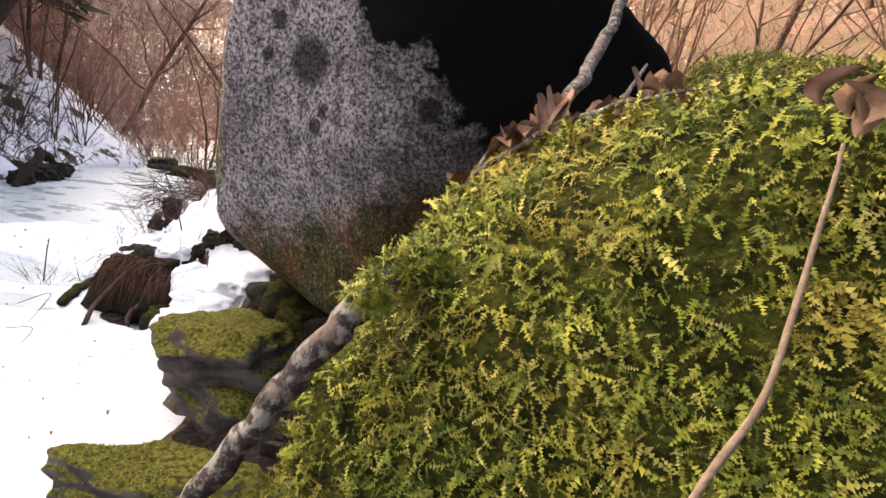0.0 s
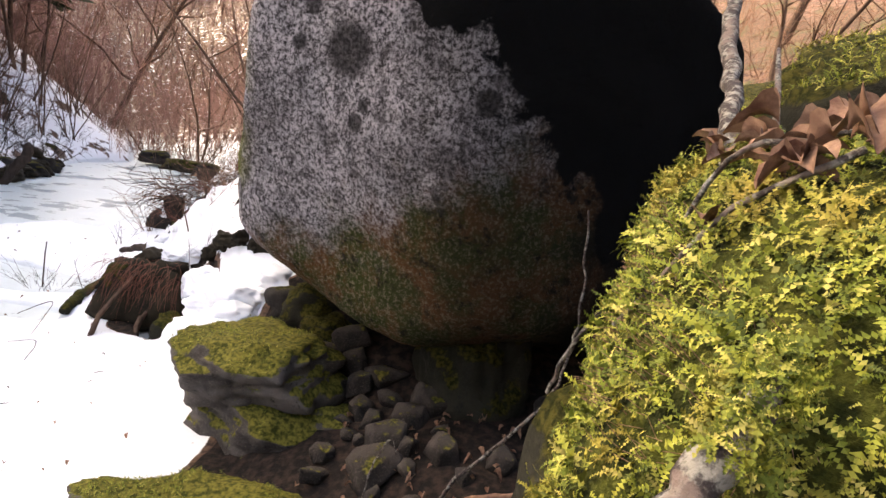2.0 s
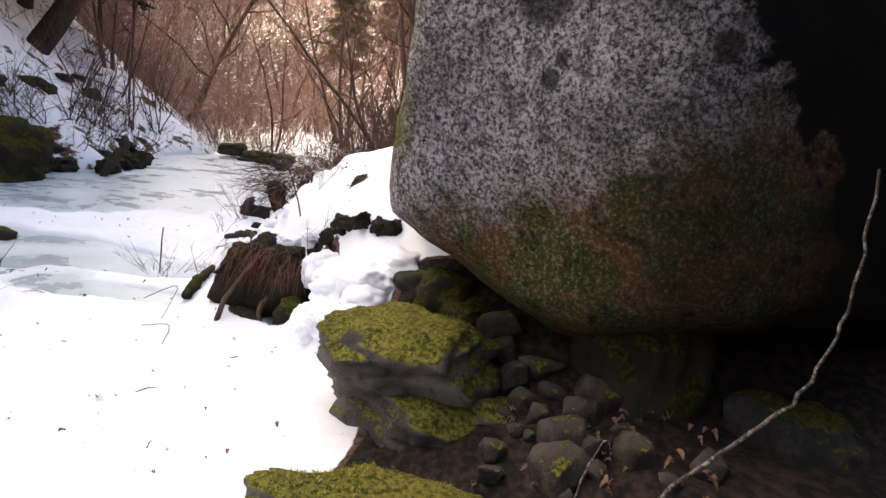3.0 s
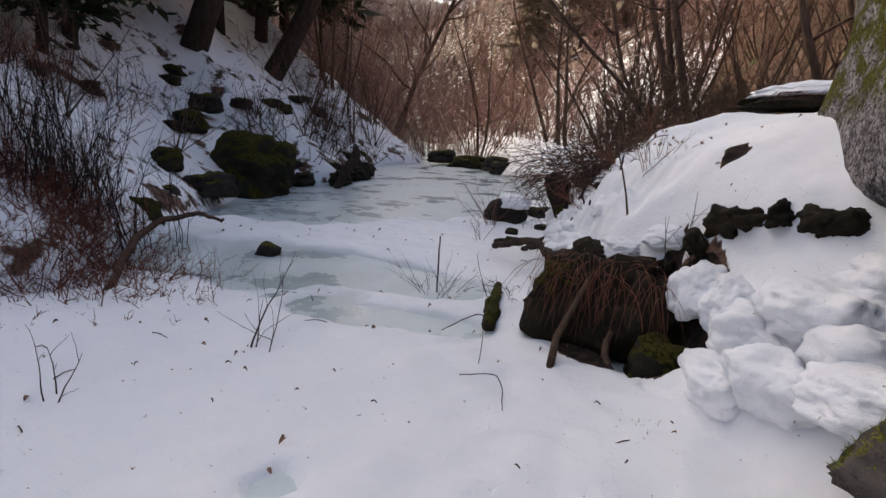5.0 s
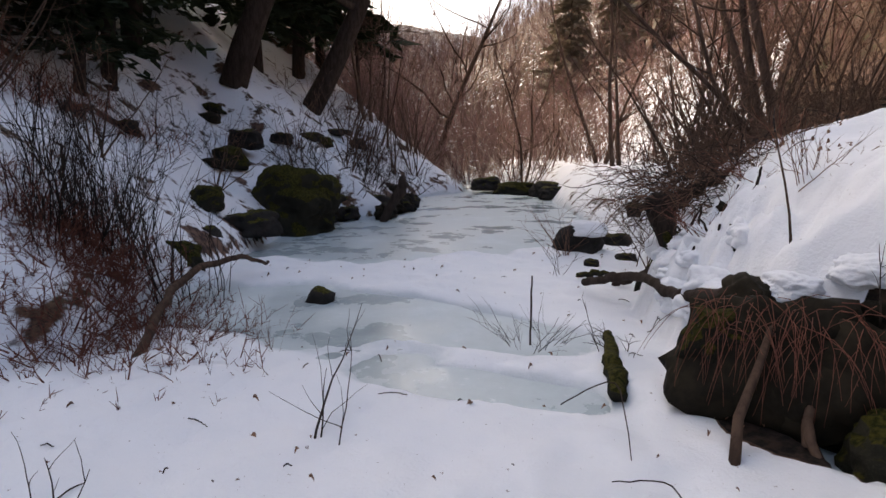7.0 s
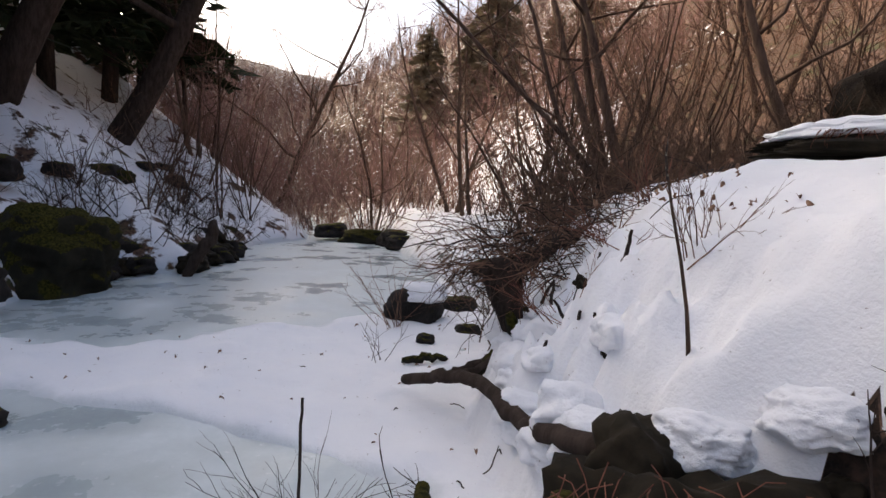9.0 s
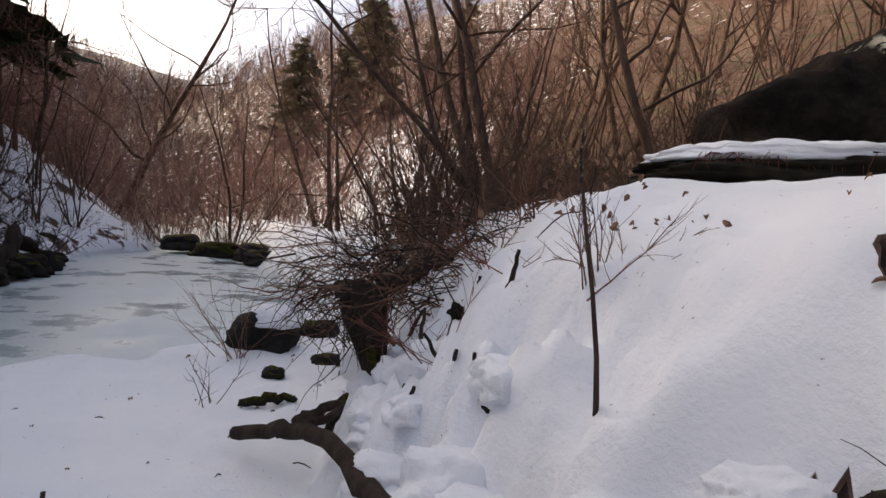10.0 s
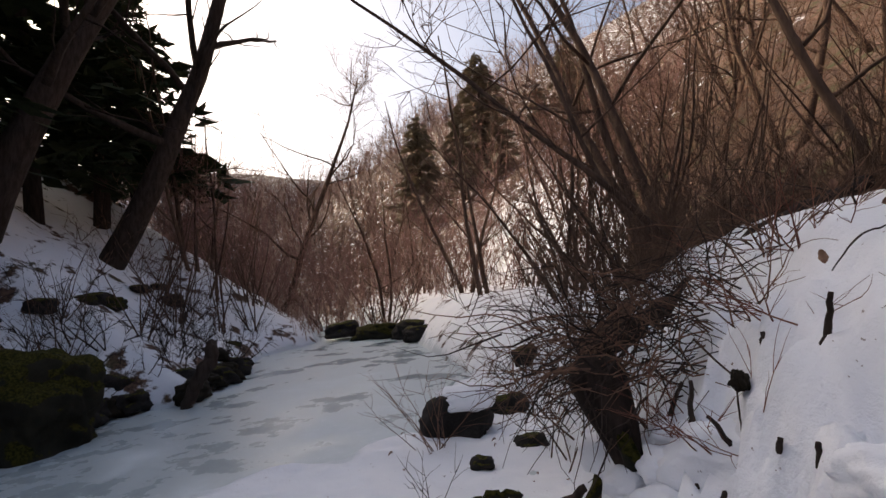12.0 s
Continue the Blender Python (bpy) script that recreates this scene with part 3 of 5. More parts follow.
def leaf_mesh(seed, length=0.08, curl=0.5):
    """A curled dry leaf with a midrib fold."""
    rng = random.Random(seed)
    verts, faces = [], []
    for i in range(7):
        f = i / 6
        w = length * 0.3 * math.sin(math.pi * min(1, f * 0.95 + 0.05)) ** 0.7 * (1 + 0.12 * math.sin(i * 2.4))
        lift = curl * length * 0.35 * math.sin(f * 2.2)
        for j, sgn in enumerate((-1, -0.5, 0, 0.5, 1)):
            verts.append((length * (f - 0.5), w * sgn, lift + abs(sgn) ** 1.5 * w * curl * (0.9 + 0.3 * math.sin(i + seed))))
    for i in range(6):
        for j in range(4):
            a = i * 5 + j
            faces.append((a, a + 1, a + 6, a + 5))
    n = len(verts)
    verts += [(x, y, z - 0.0012) for x, y, z in verts]
    faces += [tuple(n + k for k in f[::-1]) for f in faces]
    return verts, faces


moss_bed = Mat("moss_bed", 0.95, 0.1)
MOSS_BED = moss_bed.done(moss_bed.mix(moss_bed.span(moss_bed.noise(30, 5), 0.35, 0.65), (0.015, 0.018, 0.004), (0.065, 0.068, 0.012)), moss_bed.noise(60, 4), 0.8, 0.02)
mound.data.materials[0] = MOSS_BED


def bare_patch(c):
    return np.exp(-(((c[:, 0] - 0.26) / 0.1) ** 2 + ((c[:, 1] - 1.22) / 0.12) ** 2 + ((c[:, 2] - 1.56) / 0.1) ** 2))


moss_carpet("moss", mound, 78000, 1, lambda c, n: (c[:, 0] < 1.6) * (c[:, 1] < 2.2) * (c[:, 2] > 0.9) * (n[:, 2] > -0.5) * (bare_patch(c) < 0.4), 0.0235,
            "thick yellow-green feathery moss on the near rock")


def dry_hairs(ob, count, seed, keep):
    p, n, gen = sample_surface(ob, count, seed, keep)
    end = p + unit(n + gen.normal(0, 0.25, p.shape)) * gen.uniform(0.012, 0.03, (count, 1))
    verts, faces = sticks(p, end, np.full(count, 0.0006), np.full(count, 0.0004))
    return tagged(link("moss_stalk", verts.tolist(), faces.tolist(), LEAF), "fine orange spore stalks standing in moss", "moss", kind="stuff")


dry_hairs(mound, 600, 4, lambda c, n: (c[:, 0] < 0.36) * (c[:, 2] > 1.62) * (c[:, 1] < 1.9) * (n[:, 0] < -0.3))

# lichened stick, bleached stick and hanging stalk on the mound
lichened = bent_stick("lichened_stick", [(0.366, 0.942, 1.756), (0.32, 0.858, 1.741), (0.275, 0.823, 1.681), (0.211, 0.812, 1.58), (0.135, 0.815, 1.45), (0.08, 0.81, 1.36)],
           [0.012, 0.017, 0.019, 0.0185, 0.0165, 0.013], GREY_BARK, "grey lichen-crusted stick lying on the mossy rock", wobble=0.0025, seed=3, sides=9)
moss_carpet("moss", lichened, 1500, 6, lambda c, n: (c[:, 2] > 1.7) * (n[:, 2] > -0.2), 0.019, "pale green moss sleeve on the stick")
bent_stick("bleached_stick", [(0.44, 1.36, 1.93), (0.47, 1.5, 2.05), (0.55, 1.8, 2.22), (0.61, 2.08, 2.42), (0.72, 2.5, 2.8), (0.9, 3.1, 3.3)],
           [0.016, 0.017, 0.019, 0.021, 0.02, 0.014], GREY_BARK, "pale bleached stick leaning over the mossy rock", wobble=0.004, seed=4, sides=9)
bent_stick("bleached_stick", [(0.6, 1.6, 2.02), (0.68, 1.85, 2.2), (0.76, 2.1, 2.36)], [0.007, 0.007, 0.005], GREY_BARK, "thin forked bleached stick above the leaves", seed=8)
stalk = thing("dead_stalk", "thin brown stalk with a curled dead leaf", "plant")
stem = bent_stick("stem", [(0.575, 0.627, 0.2), (0.565, 0.597, 1.1), (0.575, 0.572, 1.561), (0.595, 0.567, 1.681), (0.631, 0.589, 1.747), (0.651, 0.618, 1.806), (0.669, 0.648, 1.873), (0.679, 0.664, 1.918), (0.685, 0.677, 1.94)],
                  [0.004, 0.0036, 0.0032, 0.003, 0.0028, 0.0025, 0.0022, 0.0019, 0.0016], STALK, "", seed=9)
stem.parent = stalk
for i, (dx, dz, rz) in enumerate(((0.0, 0.0, 20), (0.012, -0.008, 70), (0.02, 0.008, 110), (0.008, 0.012, 150))):
    lv, lf = leaf_mesh(30 + i, 0.034, 1.9)
    m = pose(0.678 + dx, 0.681, 1.972 + dz, 20, 80, rz)
    link("leaf", [m @ Vector(v) for v in lv], lf, LEAF, stalk)
# dead leaves in a drift on top of the mound
rng = random.Random(21)
leaf_kinds = []
for i in range(4):
    lv, lf = leaf_mesh(i, 0.06, 0.9 + 0.35 * i)
    leaf_kinds.append(tagged(link("dead_leaf", lv, lf, LEAF), "curled brown dead leaf", "leaf"))


def put_leaf(k, place, turn, tilt, s, group):
    m = Matrix.Translation(place) @ pose(0, 0, 0, tilt, tilt * 0.7, turn)
    c = copy_thing(leaf_kinds[k], m)
    c.scale = (s, s, s)
    return tagged(c, group=group)


def drop_on(ob, x, y, top=4.0):
    hit, place, normal, _ = ob.ray_cast(Vector((x, y, top)), Vector((0, 0, -1)))
    return place if hit else None


for i in range(60):
    x, y = 0.4 + 0.34 * rng.random(), 1.06 + 0.45 * rng.random()
    p = drop_on(mound, x, y)
    if p:
        put_leaf(i % 4, p + Vector((0, 0, 0.012 + rng.uniform(0, 0.018))), rng.uniform(0, 360), rng.gauss(0, 13), rng.uniform(0.6, 1.3), "leaf drift on the mossy rock")
for x, y in ((0.39, 1.3), (0.43, 1.14), (0.34, 1.12), (0.46, 1.2)):
    p = drop_on(mound, x, y)
    if p:
        put_leaf(1, p + Vector((0, 0, 0.025)), rng.uniform(0, 360), rng.gauss(0, 20), 0.9, "leaf drift on the mossy rock")
for k in leaf_kinds:
    k.location = on_ground(0.9, -2.2, 0.02)
for i in range(9):
    x, y = rng.uniform(0.42, 0.75), rng.uniform(1.05, 1.55)
    a = rng.uniform(0, 6.28)
    pts = []
    for k in range(3):
        q = drop_on(mound, x + math.cos(a) * 0.11 * k, y + math.sin(a) * 0.11 * k)
        if q:
            pts.append(q + Vector((0, 0, 0.03 + 0.012 * rng.random())))
    if len(pts) == 3:
        bent_stick("twig", pts, [0.005, 0.004, 0.003], GREY_BARK, "short pale twig among dead leaves", "twig", 5, 0.002, i, "twigs on the mossy rock")

# lower mossy lobe and mossy rock behind the mound
lobe = stone("mossy_rock", (0.6, 1.66, 0.85), (0.34, 0.3, 0.62), GREEN_ROCK, "grey rock with yellow moss below the mound", seed=14, turn=20)
back_rock = stone("mossy_rock", (2.3, 5.6, 1.9), (0.95, 0.7, 1.25), GREEN_ROCK, "brown mossy rock above the dead leaves", seed=15)

ridge = stone("mossy_rock", (1.5, 2.46, 2.2), (0.56, 0.34, 0.36), GREEN_ROCK, "brown rock with a shaggy moss top behind the leaf drift", seed=16, turn=12)
for v in ridge.data.vertices:
    v.co += Vector((1.5, 2.46, 2.2))
ridge.location = (0, 0, 0)
moss_carpet("moss", ridge, 5000, 12, lambda c, n: (n[:, 2] > 0.6) * (c[:, 1] < 2.75), 0.024, "shaggy yellow moss on the brown rock")

# ---- stones under the boulder ----

def broken(seed, sides=6, flat=0.0):
    """Bounding planes of an irregular broken stone: uneven sides, a tilted top and a few knocked-off corners."""
    rng = random.Random(seed)
    planes = []
    for i in range(sides):
        w = 2 * math.pi * (i + rng.uniform(-0.3, 0.3)) / sides
        planes.append(((math.cos(w), math.sin(w), rng.uniform(-0.25, 0.25)), rng.uniform(0.8, 1.08)))
    planes += [((rng.gauss(0, 0.12), rng.gauss(0, 0.12), 1), 0.9), ((rng.gauss(0, 0.1), rng.gauss(0, 0.1), -1), 1.0)]
    for i in range(4):
        w = rng.uniform(0, 6.28)
        planes.append(((math.cos(w), math.sin(w), rng.uniform(0.5, 1.1)), rng.uniform(0.95, 1.12) + flat))
    return planes


def slab_rock(place, size, turn, seed, label, tilt=0.0, moss=0, stone_mat=None, roll=0.0):
    verts, faces = rock_shape(broken(seed, 6, 0.04), 70, 0.13, 2.6, 5, seed)
    m = pose(*place, tilt, roll, turn)
    verts = [m @ Vector((v.x * size[0], v.y * size[1], v.z * size[2])) for v in verts]
    ob = tagged(link("rock_slab", verts, faces, stone_mat or SLAB), label, "rock")
    if moss:
        edge = place[0] + 0.1 * size[0]
        moss_carpet("moss", ob, moss, int(seed), lambda c, n: (n[:, 2] > 0.45) * (np.sin(c[:, 0] * 9 + seed) + np.sin(c[:, 1] * 11) > -0.8) * (c[:, 0] + 0.12 * np.sin(c[:, 1] * 13) < edge + size[0] * 0.35), 0.014, "short yellow moss mat on a rock slab")
    return ob


slab_rock((-1.32, 3.62, 0.54), (0.5, 0.4, 0.2), -28, 5.0, "flat mossy rock slab wedged under the boulder", 7, 3600, roll=-5)
slab_rock((-1.03, 3.68, 0.18), (0.6, 0.44, 0.26), -12, 6.0, "dark mossy rock slab carrying another slab", -3, 900)
slab_rock((-1.06, 2.64, 0.13), (0.56, 0.26, 0.15), 8, 7.0, "low mossy rock slab at the snow's edge", 3, 5200)
# these two take darker materials in place of the hollow's shade
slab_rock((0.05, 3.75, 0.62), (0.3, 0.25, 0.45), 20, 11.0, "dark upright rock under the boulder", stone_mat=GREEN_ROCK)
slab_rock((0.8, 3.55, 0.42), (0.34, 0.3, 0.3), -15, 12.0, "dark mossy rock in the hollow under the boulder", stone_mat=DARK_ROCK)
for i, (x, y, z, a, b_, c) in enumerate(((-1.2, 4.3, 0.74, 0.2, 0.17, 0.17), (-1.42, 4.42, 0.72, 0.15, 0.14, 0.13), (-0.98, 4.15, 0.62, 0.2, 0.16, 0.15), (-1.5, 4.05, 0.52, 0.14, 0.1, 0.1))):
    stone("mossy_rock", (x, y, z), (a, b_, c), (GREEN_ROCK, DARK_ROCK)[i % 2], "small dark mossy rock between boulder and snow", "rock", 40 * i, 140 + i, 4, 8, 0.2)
for i, (x, y, z, a, b_, c) in enumerate(((-1.62, 4.62, 0.86, 0.2, 0.16, 0.1), (-1.75, 4.2, 0.62, 0.16, 0.14, 0.1))):
    stone("snow_lump", (x, y, z), (a, b_, c), SNOW, "soft rounded lump of old snow on the bank", "snow", 30 * i, 150 + i, 4, 3.2, 0.26, 0, "snow lumps over the root pit")
rng = random.Random(31)
for i, (x, y, r, c) in enumerate(((-0.36, 3.02, 0.14, 0), (-0.34, 3.2, 0.12, 0), (-0.55, 3.5, 0.09, 0), (-0.45, 3.42, 0.06, 0), (-0.62, 3.7, 0.1, 0), (-0.72, 3.85, 0.09, 0), (-0.5, 3.75, 0.1, 0),
                                  (-0.2, 3.15, 0.07, 0), (-0.16, 3.0, 0.06, 0), (-0.3, 2.85, 0.05, 0), (-0.1, 2.8, 0.05, 0), (-0.42, 2.8, 0.04, 0), (-0.05, 3.3, 0.06, 0), (-0.55, 3.3, 0.05, 0),
                                  (-0.48, 3.25, 0.04, 0), (-0.62, 3.42, 0.045, 0), (0.12, 2.95, 0.05, 0), (0.3, 3.05, 0.08, 0), (-0.8, 4.0, 0.12, 0), (-0.9, 3.9, 0.08, 0), (-0.25, 3.4, 0.11, 0), (-0.15, 3.55, 0.13, 0), (-0.4, 3.6, 0.08, 0), (-0.65, 3.15, 0.07, 0), (-0.6, 3.0, 0.05, 0), (0.0, 3.1, 0.09, 0), (-0.32, 2.65, 0.06, 0))):
    verts, faces = rock_shape(broken(i * 7 + 3, 4 + i % 3, -0.1), 60, 0.05, 1.6, 4, i * 3.1)
    m = pose(0, 0, 0, rng.uniform(-25, 25), rng.uniform(-20, 20), rng.uniform(0, 180))
    b_, c_ = rng.uniform(0.6, 0.95), rng.uniform(0.45, 0.85)
    ob = link("stone", [m @ Vector((v.x * r, v.y * r * b_, v.z * r * c_)) for v in verts], faces, STONE)
    ob.location = on_ground(x, y, r * 0.4)
    tagged(ob, "grey-brown broken stone under the boulder", "stone", "broken stones under the boulder")
for i in range(60):
    x, y = rng.uniform(-0.7, 0.5), rng.uniform(2.6, 3.5)
    put_leaf(i % 4, on_ground(x, y, 0.02), rng.uniform(0, 360), rng.gauss(0, 20), rng.uniform(0.5, 0.9), "dead leaves under the boulder")
bent_stick("fallen_twig", [(0.036, 2.813, 0.411), (0.076, 2.763, 0.531), (0.252, 2.783, 0.754), (0.407, 2.748, 0.98), (0.459, 2.695, 1.225), (0.453, 2.637, 1.505), (0.406, 2.577, 1.83)], [0.009, 0.009, 0.008, 0.007, 0.006, 0.005, 0.004], GREY_BARK, "long bent twig leaning from the mossy rock", "twig", 6, 0.004, 5)
bent_stick("fallen_twig", [(0.0, 2.65, 0.47), (0.25, 2.6, 0.6), (0.4, 2.45, 0.72)], [0.014, 0.012, 0.008], TWIG, "brown broken twig on dead leaves", "twig", 6, 0.004, 6)
bent_stick("fallen_twig", [(0.31, 2.0, 1.3), (0.36, 1.95, 1.5), (0.46, 1.9, 1.68)], [0.006, 0.006, 0.005], GREY_BARK, "thin pale twig beside the mossy rock", "twig", 6, 0.003, 7)
bent_stick("fallen_twig", [(-0.3, 2.6, 0.38), (-0.27, 2.58, 0.62), (-0.21, 2.62, 0.74), (-0.18, 2.64, 0.66)], [0.004, 0.004, 0.003, 0.002], GREY_BARK, "pale curved grass stalk by the stones", "twig", 5, 0.002, 8)
bent_stick("fallen_twig", [(1.25, 3.9, 2.66), (1.0, 3.7, 2.82), (0.6, 3.55, 3.02), (0.2, 3.5, 3.2), (-0.1, 3.6, 3.32)], [0.02, 0.02, 0.018, 0.016, 0.01], DARK_WOOD, "dark branch along the boulder's upper edge", "branch", 6, 0.01, 9)

# ---- root pit in the snow bank ----
clump = thing("root_clump", "dark earth clump with hanging roots and dry grass", "root clump")


def clump_part(name, place, size, material, seed, label=""):
    verts, faces = rock_shape(BLOCK, 5, 0.35, 1.6, 4, seed)
    return link(name, [Vector((v.x * size[0] + place[0], v.y * size[1] + place[1], v.z * size[2] + place[2])) for v in verts], faces, material, clump, label)


clump_part("earth", (-3.0, 5.0, 0.42), (0.36, 0.24, 0.3), TURF, 41)
clump_part("earth", (-2.72, 4.98, 0.38), (0.3, 0.22, 0.26), TURF, 42)
clump_part("moss", (-3.2, 4.9, 0.52), (0.13, 0.12, 0.12), GREEN_ROCK, 43, "green moss cushion")
clump_part("earth", (-3.12, 5.22, 0.62), (0.13, 0.16, 0.14), TURF, 44)
for n_, (pts, rad) in enumerate((([(-3.04, 4.38, 0.1), (-3.05, 4.5, 0.3), (-3.0, 4.68, 0.5), (-2.98, 4.85, 0.62)], [0.024, 0.021, 0.017, 0.014]),
                                 ([(-2.8, 4.6, 0.12), (-2.82, 4.7, 0.25), (-2.8, 4.85, 0.4)], [0.022, 0.02, 0.016]),
                                 ([(-2.74, 4.56, 0.12), (-2.8, 4.62, 0.22), (-2.82, 4.7, 0.28)], [0.02, 0.02, 0.02]))):
    line = [Vector(p) for p in pts]
    root = Heap()
    root.tube(line, rad, 8)
    root.link("root", BARK, clump)
rng = random.Random(44)
straw = Heap()
for i in range(130):
    x = rng.uniform(-3.3, -2.55)
    st = Vector((x, rng.uniform(4.78, 5.0), rng.uniform(0.55, 0.75)))
    d = Vector((rng.gauss(0, 0.5), -0.8, rng.uniform(-0.2, 0.8)))
    line = [st]
    for k in range(5):
        d = d + Vector((rng.gauss(0, 0.1), 0, -0.5))
        line.append(line[-1] + d.normalized() * rng.uniform(0.04, 0.1))
    straw.tube(line, taper(0.0022, 0.0008, 6), 3)
straw.link("dry_grass", GRASS, clump, "limp dry grass strands")
small_clump = stone("earth_clump", (-2.5, 4.66, 0.2), (0.17, 0.14, 0.16), GREEN_ROCK, "small mossy earth clump in the snow", "earth clump", seed=45, rough=0.3, power=5)

# snow lumps that overhang the pit
for i, (x, y, z, a, b, c) in enumerate(((-2.94, 5.3, 0.72, 0.15, 0.12, 0.08), (-2.6, 5.28, 0.84, 0.17, 0.11, 0.08), (-2.36, 5.2, 0.87, 0.15, 0.1, 0.08), (-2.36, 4.86, 0.62, 0.17, 0.13, 0.15), (-2.2, 4.76, 0.6, 0.2, 0.14, 0.15), (-2.1, 4.6, 0.52, 0.22, 0.2, 0.14),
                                        (-2.2, 4.4, 0.3, 0.2, 0.16, 0.12), (-2.0, 4.25, 0.42, 0.2, 0.18, 0.14), (-1.7, 3.98, 0.5, 0.24, 0.2, 0.12), (-1.85, 4.5, 0.68, 0.26, 0.24, 0.15))):
    stone("snow_lump", (x, y, z), (a, b, c), SNOW, "soft rounded lump of old snow on the bank", "snow", 20 * i, 50.0 + i * 2, 5, 3.2, 0.26, 0, "snow lumps over the root pit")

rng = random.Random(57)
# added dark lumps stand in for the shaded crevice beside the root pit
for i, (x, y) in enumerate(((-2.74, 5.12), (-2.6, 5.17), (-2.46, 5.11), (-2.32, 5.03), (-2.2, 4.95), (-2.07, 4.88), (-1.94, 4.83), (-1.82, 4.8))):
    w = rng.uniform(0.075, 0.11)
    stone("earth_clod", on_ground(x, y, 0.0), (w, w * 0.6, w * rng.uniform(0.45, 0.8)), TURF, "dark lump added as the shaded gap between snow lumps", "earth", 50 * i, 240.0 + i, 4, 4, 0.5, 20, "earth between snow lumps")
# more added lumps, in place of shadowed holes in the bank
for i, (x, y) in enumerate(((-3.27, 5.98), (-3.24, 5.85), (-3.33, 6.14), (-3.4, 6.36), (-3.47, 5.75))):
    w = rng.uniform(0.02, 0.032)
    stone("earth_clod", on_ground(x, y, -0.005), (w * 0.8, w * 1.2, w), TURF, "dark lump added as a shadowed hole in the snow bank", "earth", 50 * i, 250.0 + i, 4, 4, 0.5, 20, "earth in the snow bank")
rng = random.Random(58)
for i in range(16):
    y = 5.5 + 1.55 * (i + rng.uniform(-0.4, 0.4)) / 16
    x = float(right_edge(y)) + rng.uniform(0.12, 0.55)
    r = rng.uniform(0.07, 0.15)
    stone("snow_lump", on_ground(x, y, 0.0), (r * 1.2, r, r * 0.75), SNOW, "small crusted lump of snow on the steep bank", "snow", 37 * i, 170.0 + i, 4, 3.2, 0.3, 0, "snow lumps on the bank")

# branches and logs on the ice and the bank
bent_stick("fallen_branch", [(-4.43, 6.58, 0.36), (-4.15, 6.42, 0.47), (-3.87, 6.18, 0.53), (-3.6, 5.8, 0.52), (-3.4, 5.5, 0.58), (-3.15, 5.25, 0.66)], [0.032, 0.036, 0.036, 0.036, 0.038, 0.045], DARK_WOOD,
           "dark curved dead branch resting on the snow", "branch", 9, 0.008, 11)
bent_stick("fallen_branch", [(-4.16, 6.42, 0.45), (-4.02, 6.62, 0.47), (-3.9, 6.85, 0.55)], [0.024, 0.022, 0.016], DARK_WOOD, "short dark branch stub on the snow", "branch", 7, 0.006, 12)
bent_stick("mossy_log", [(-3.6, 4.76, 0.16), (-3.68, 4.98, 0.2), (-3.78, 5.22, 0.22), (-3.92, 5.6, 0.24)], [0.045, 0.055, 0.045, 0.03], GREEN_ROCK, "short mossy log half sunk in snow", "log", 8, 0.008, 13)
bent_stick("fallen_twig", [on_ground(-3.8, 4.5, 0.03), on_ground(-3.58, 4.62, 0.13), on_ground(-3.38, 4.2, 0.01)], [0.003, 0.0035, 0.002], DARK_WOOD, "dark bent twig sticking out of snow", "twig", 6, 0.002, 14)
bent_stick("fallen_twig", [on_ground(-3.4, 4.02, 0.01), on_ground(-3.2, 4.06, 0.04), on_ground(-3.05, 3.8, 0.01)], [0.0025, 0.003, 0.002], DARK_WOOD, "dark forked twig lying on snow", "twig", 6, 0.002, 15)


def spray(name, base, height, count, seed, label, material, lean=(0, 0, 1), spread=0.35, thick=0.006, category="shrub", side=3):
    """A small upright plant of thin bare stems."""
    rng = random.Random(seed)
    plant = thing(name, label, category)
    for i in range(count):
        h = Heap()
        line = wander(rng, Vector(base) + Vector((rng.gauss(0, 0.05), rng.gauss(0, 0.05), -0.06)), (lean[0] + rng.gauss(0, spread), lean[1] + rng.gauss(0, spread), lean[2]), height * rng.uniform(0.5, 1.05), 7, 0.09)
        h.tube(line, taper(thick * rng.uniform(0.6, 1.1), thick * 0.25, 8), 4)
        for _ in range(side):
            k = rng.randint(2, 6)
            d = (line[k + 1] - line[k]).normalized() + Vector((rng.gauss(0, 0.6), rng.gauss(0, 0.6), rng.gauss(0.1, 0.3)))
            h.tube(wander(rng, line[k], d, height * rng.uniform(0.15, 0.4), 4, 0.15), taper(thick * 0.4, thick * 0.15, 5), 3)
        h.link("stem", material, plant)
    return plant


spray("dead_twigs", on_ground(-4.36, 5.4), 0.6, 18, 61, "cluster of dark bare twigs standing in ice", DARK_WOOD, (0, 0, 0.8), 0.8, 0.0036, "shrub", 4)
bent_stick("dead_twig", [on_ground(-4.36, 5.36, -0.05), (-4.365, 5.37, 0.35), (-4.38, 5.4, 0.6)], [0.007, 0.0065, 0.006], DARK_WOOD, "short upright dead stick frozen into ice", "twig", 6, 0.002, 62)
spray("dead_twigs", on_ground(-3.75, 5.45), 0.5, 6, 63, "tangled dark twigs sprawling over the snow", DARK_WOOD, (-0.3, 0.1, 0.4), 0.6, 0.007, "shrub", 4)
spray("dead_twigs", on_ground(-4.48, 3.63), 0.95, 3, 64, "leaning bare twig standing out of the snow", DARK_WOOD, (-0.5, 0.75, 0.45), 0.13, 0.006, "shrub", 3)
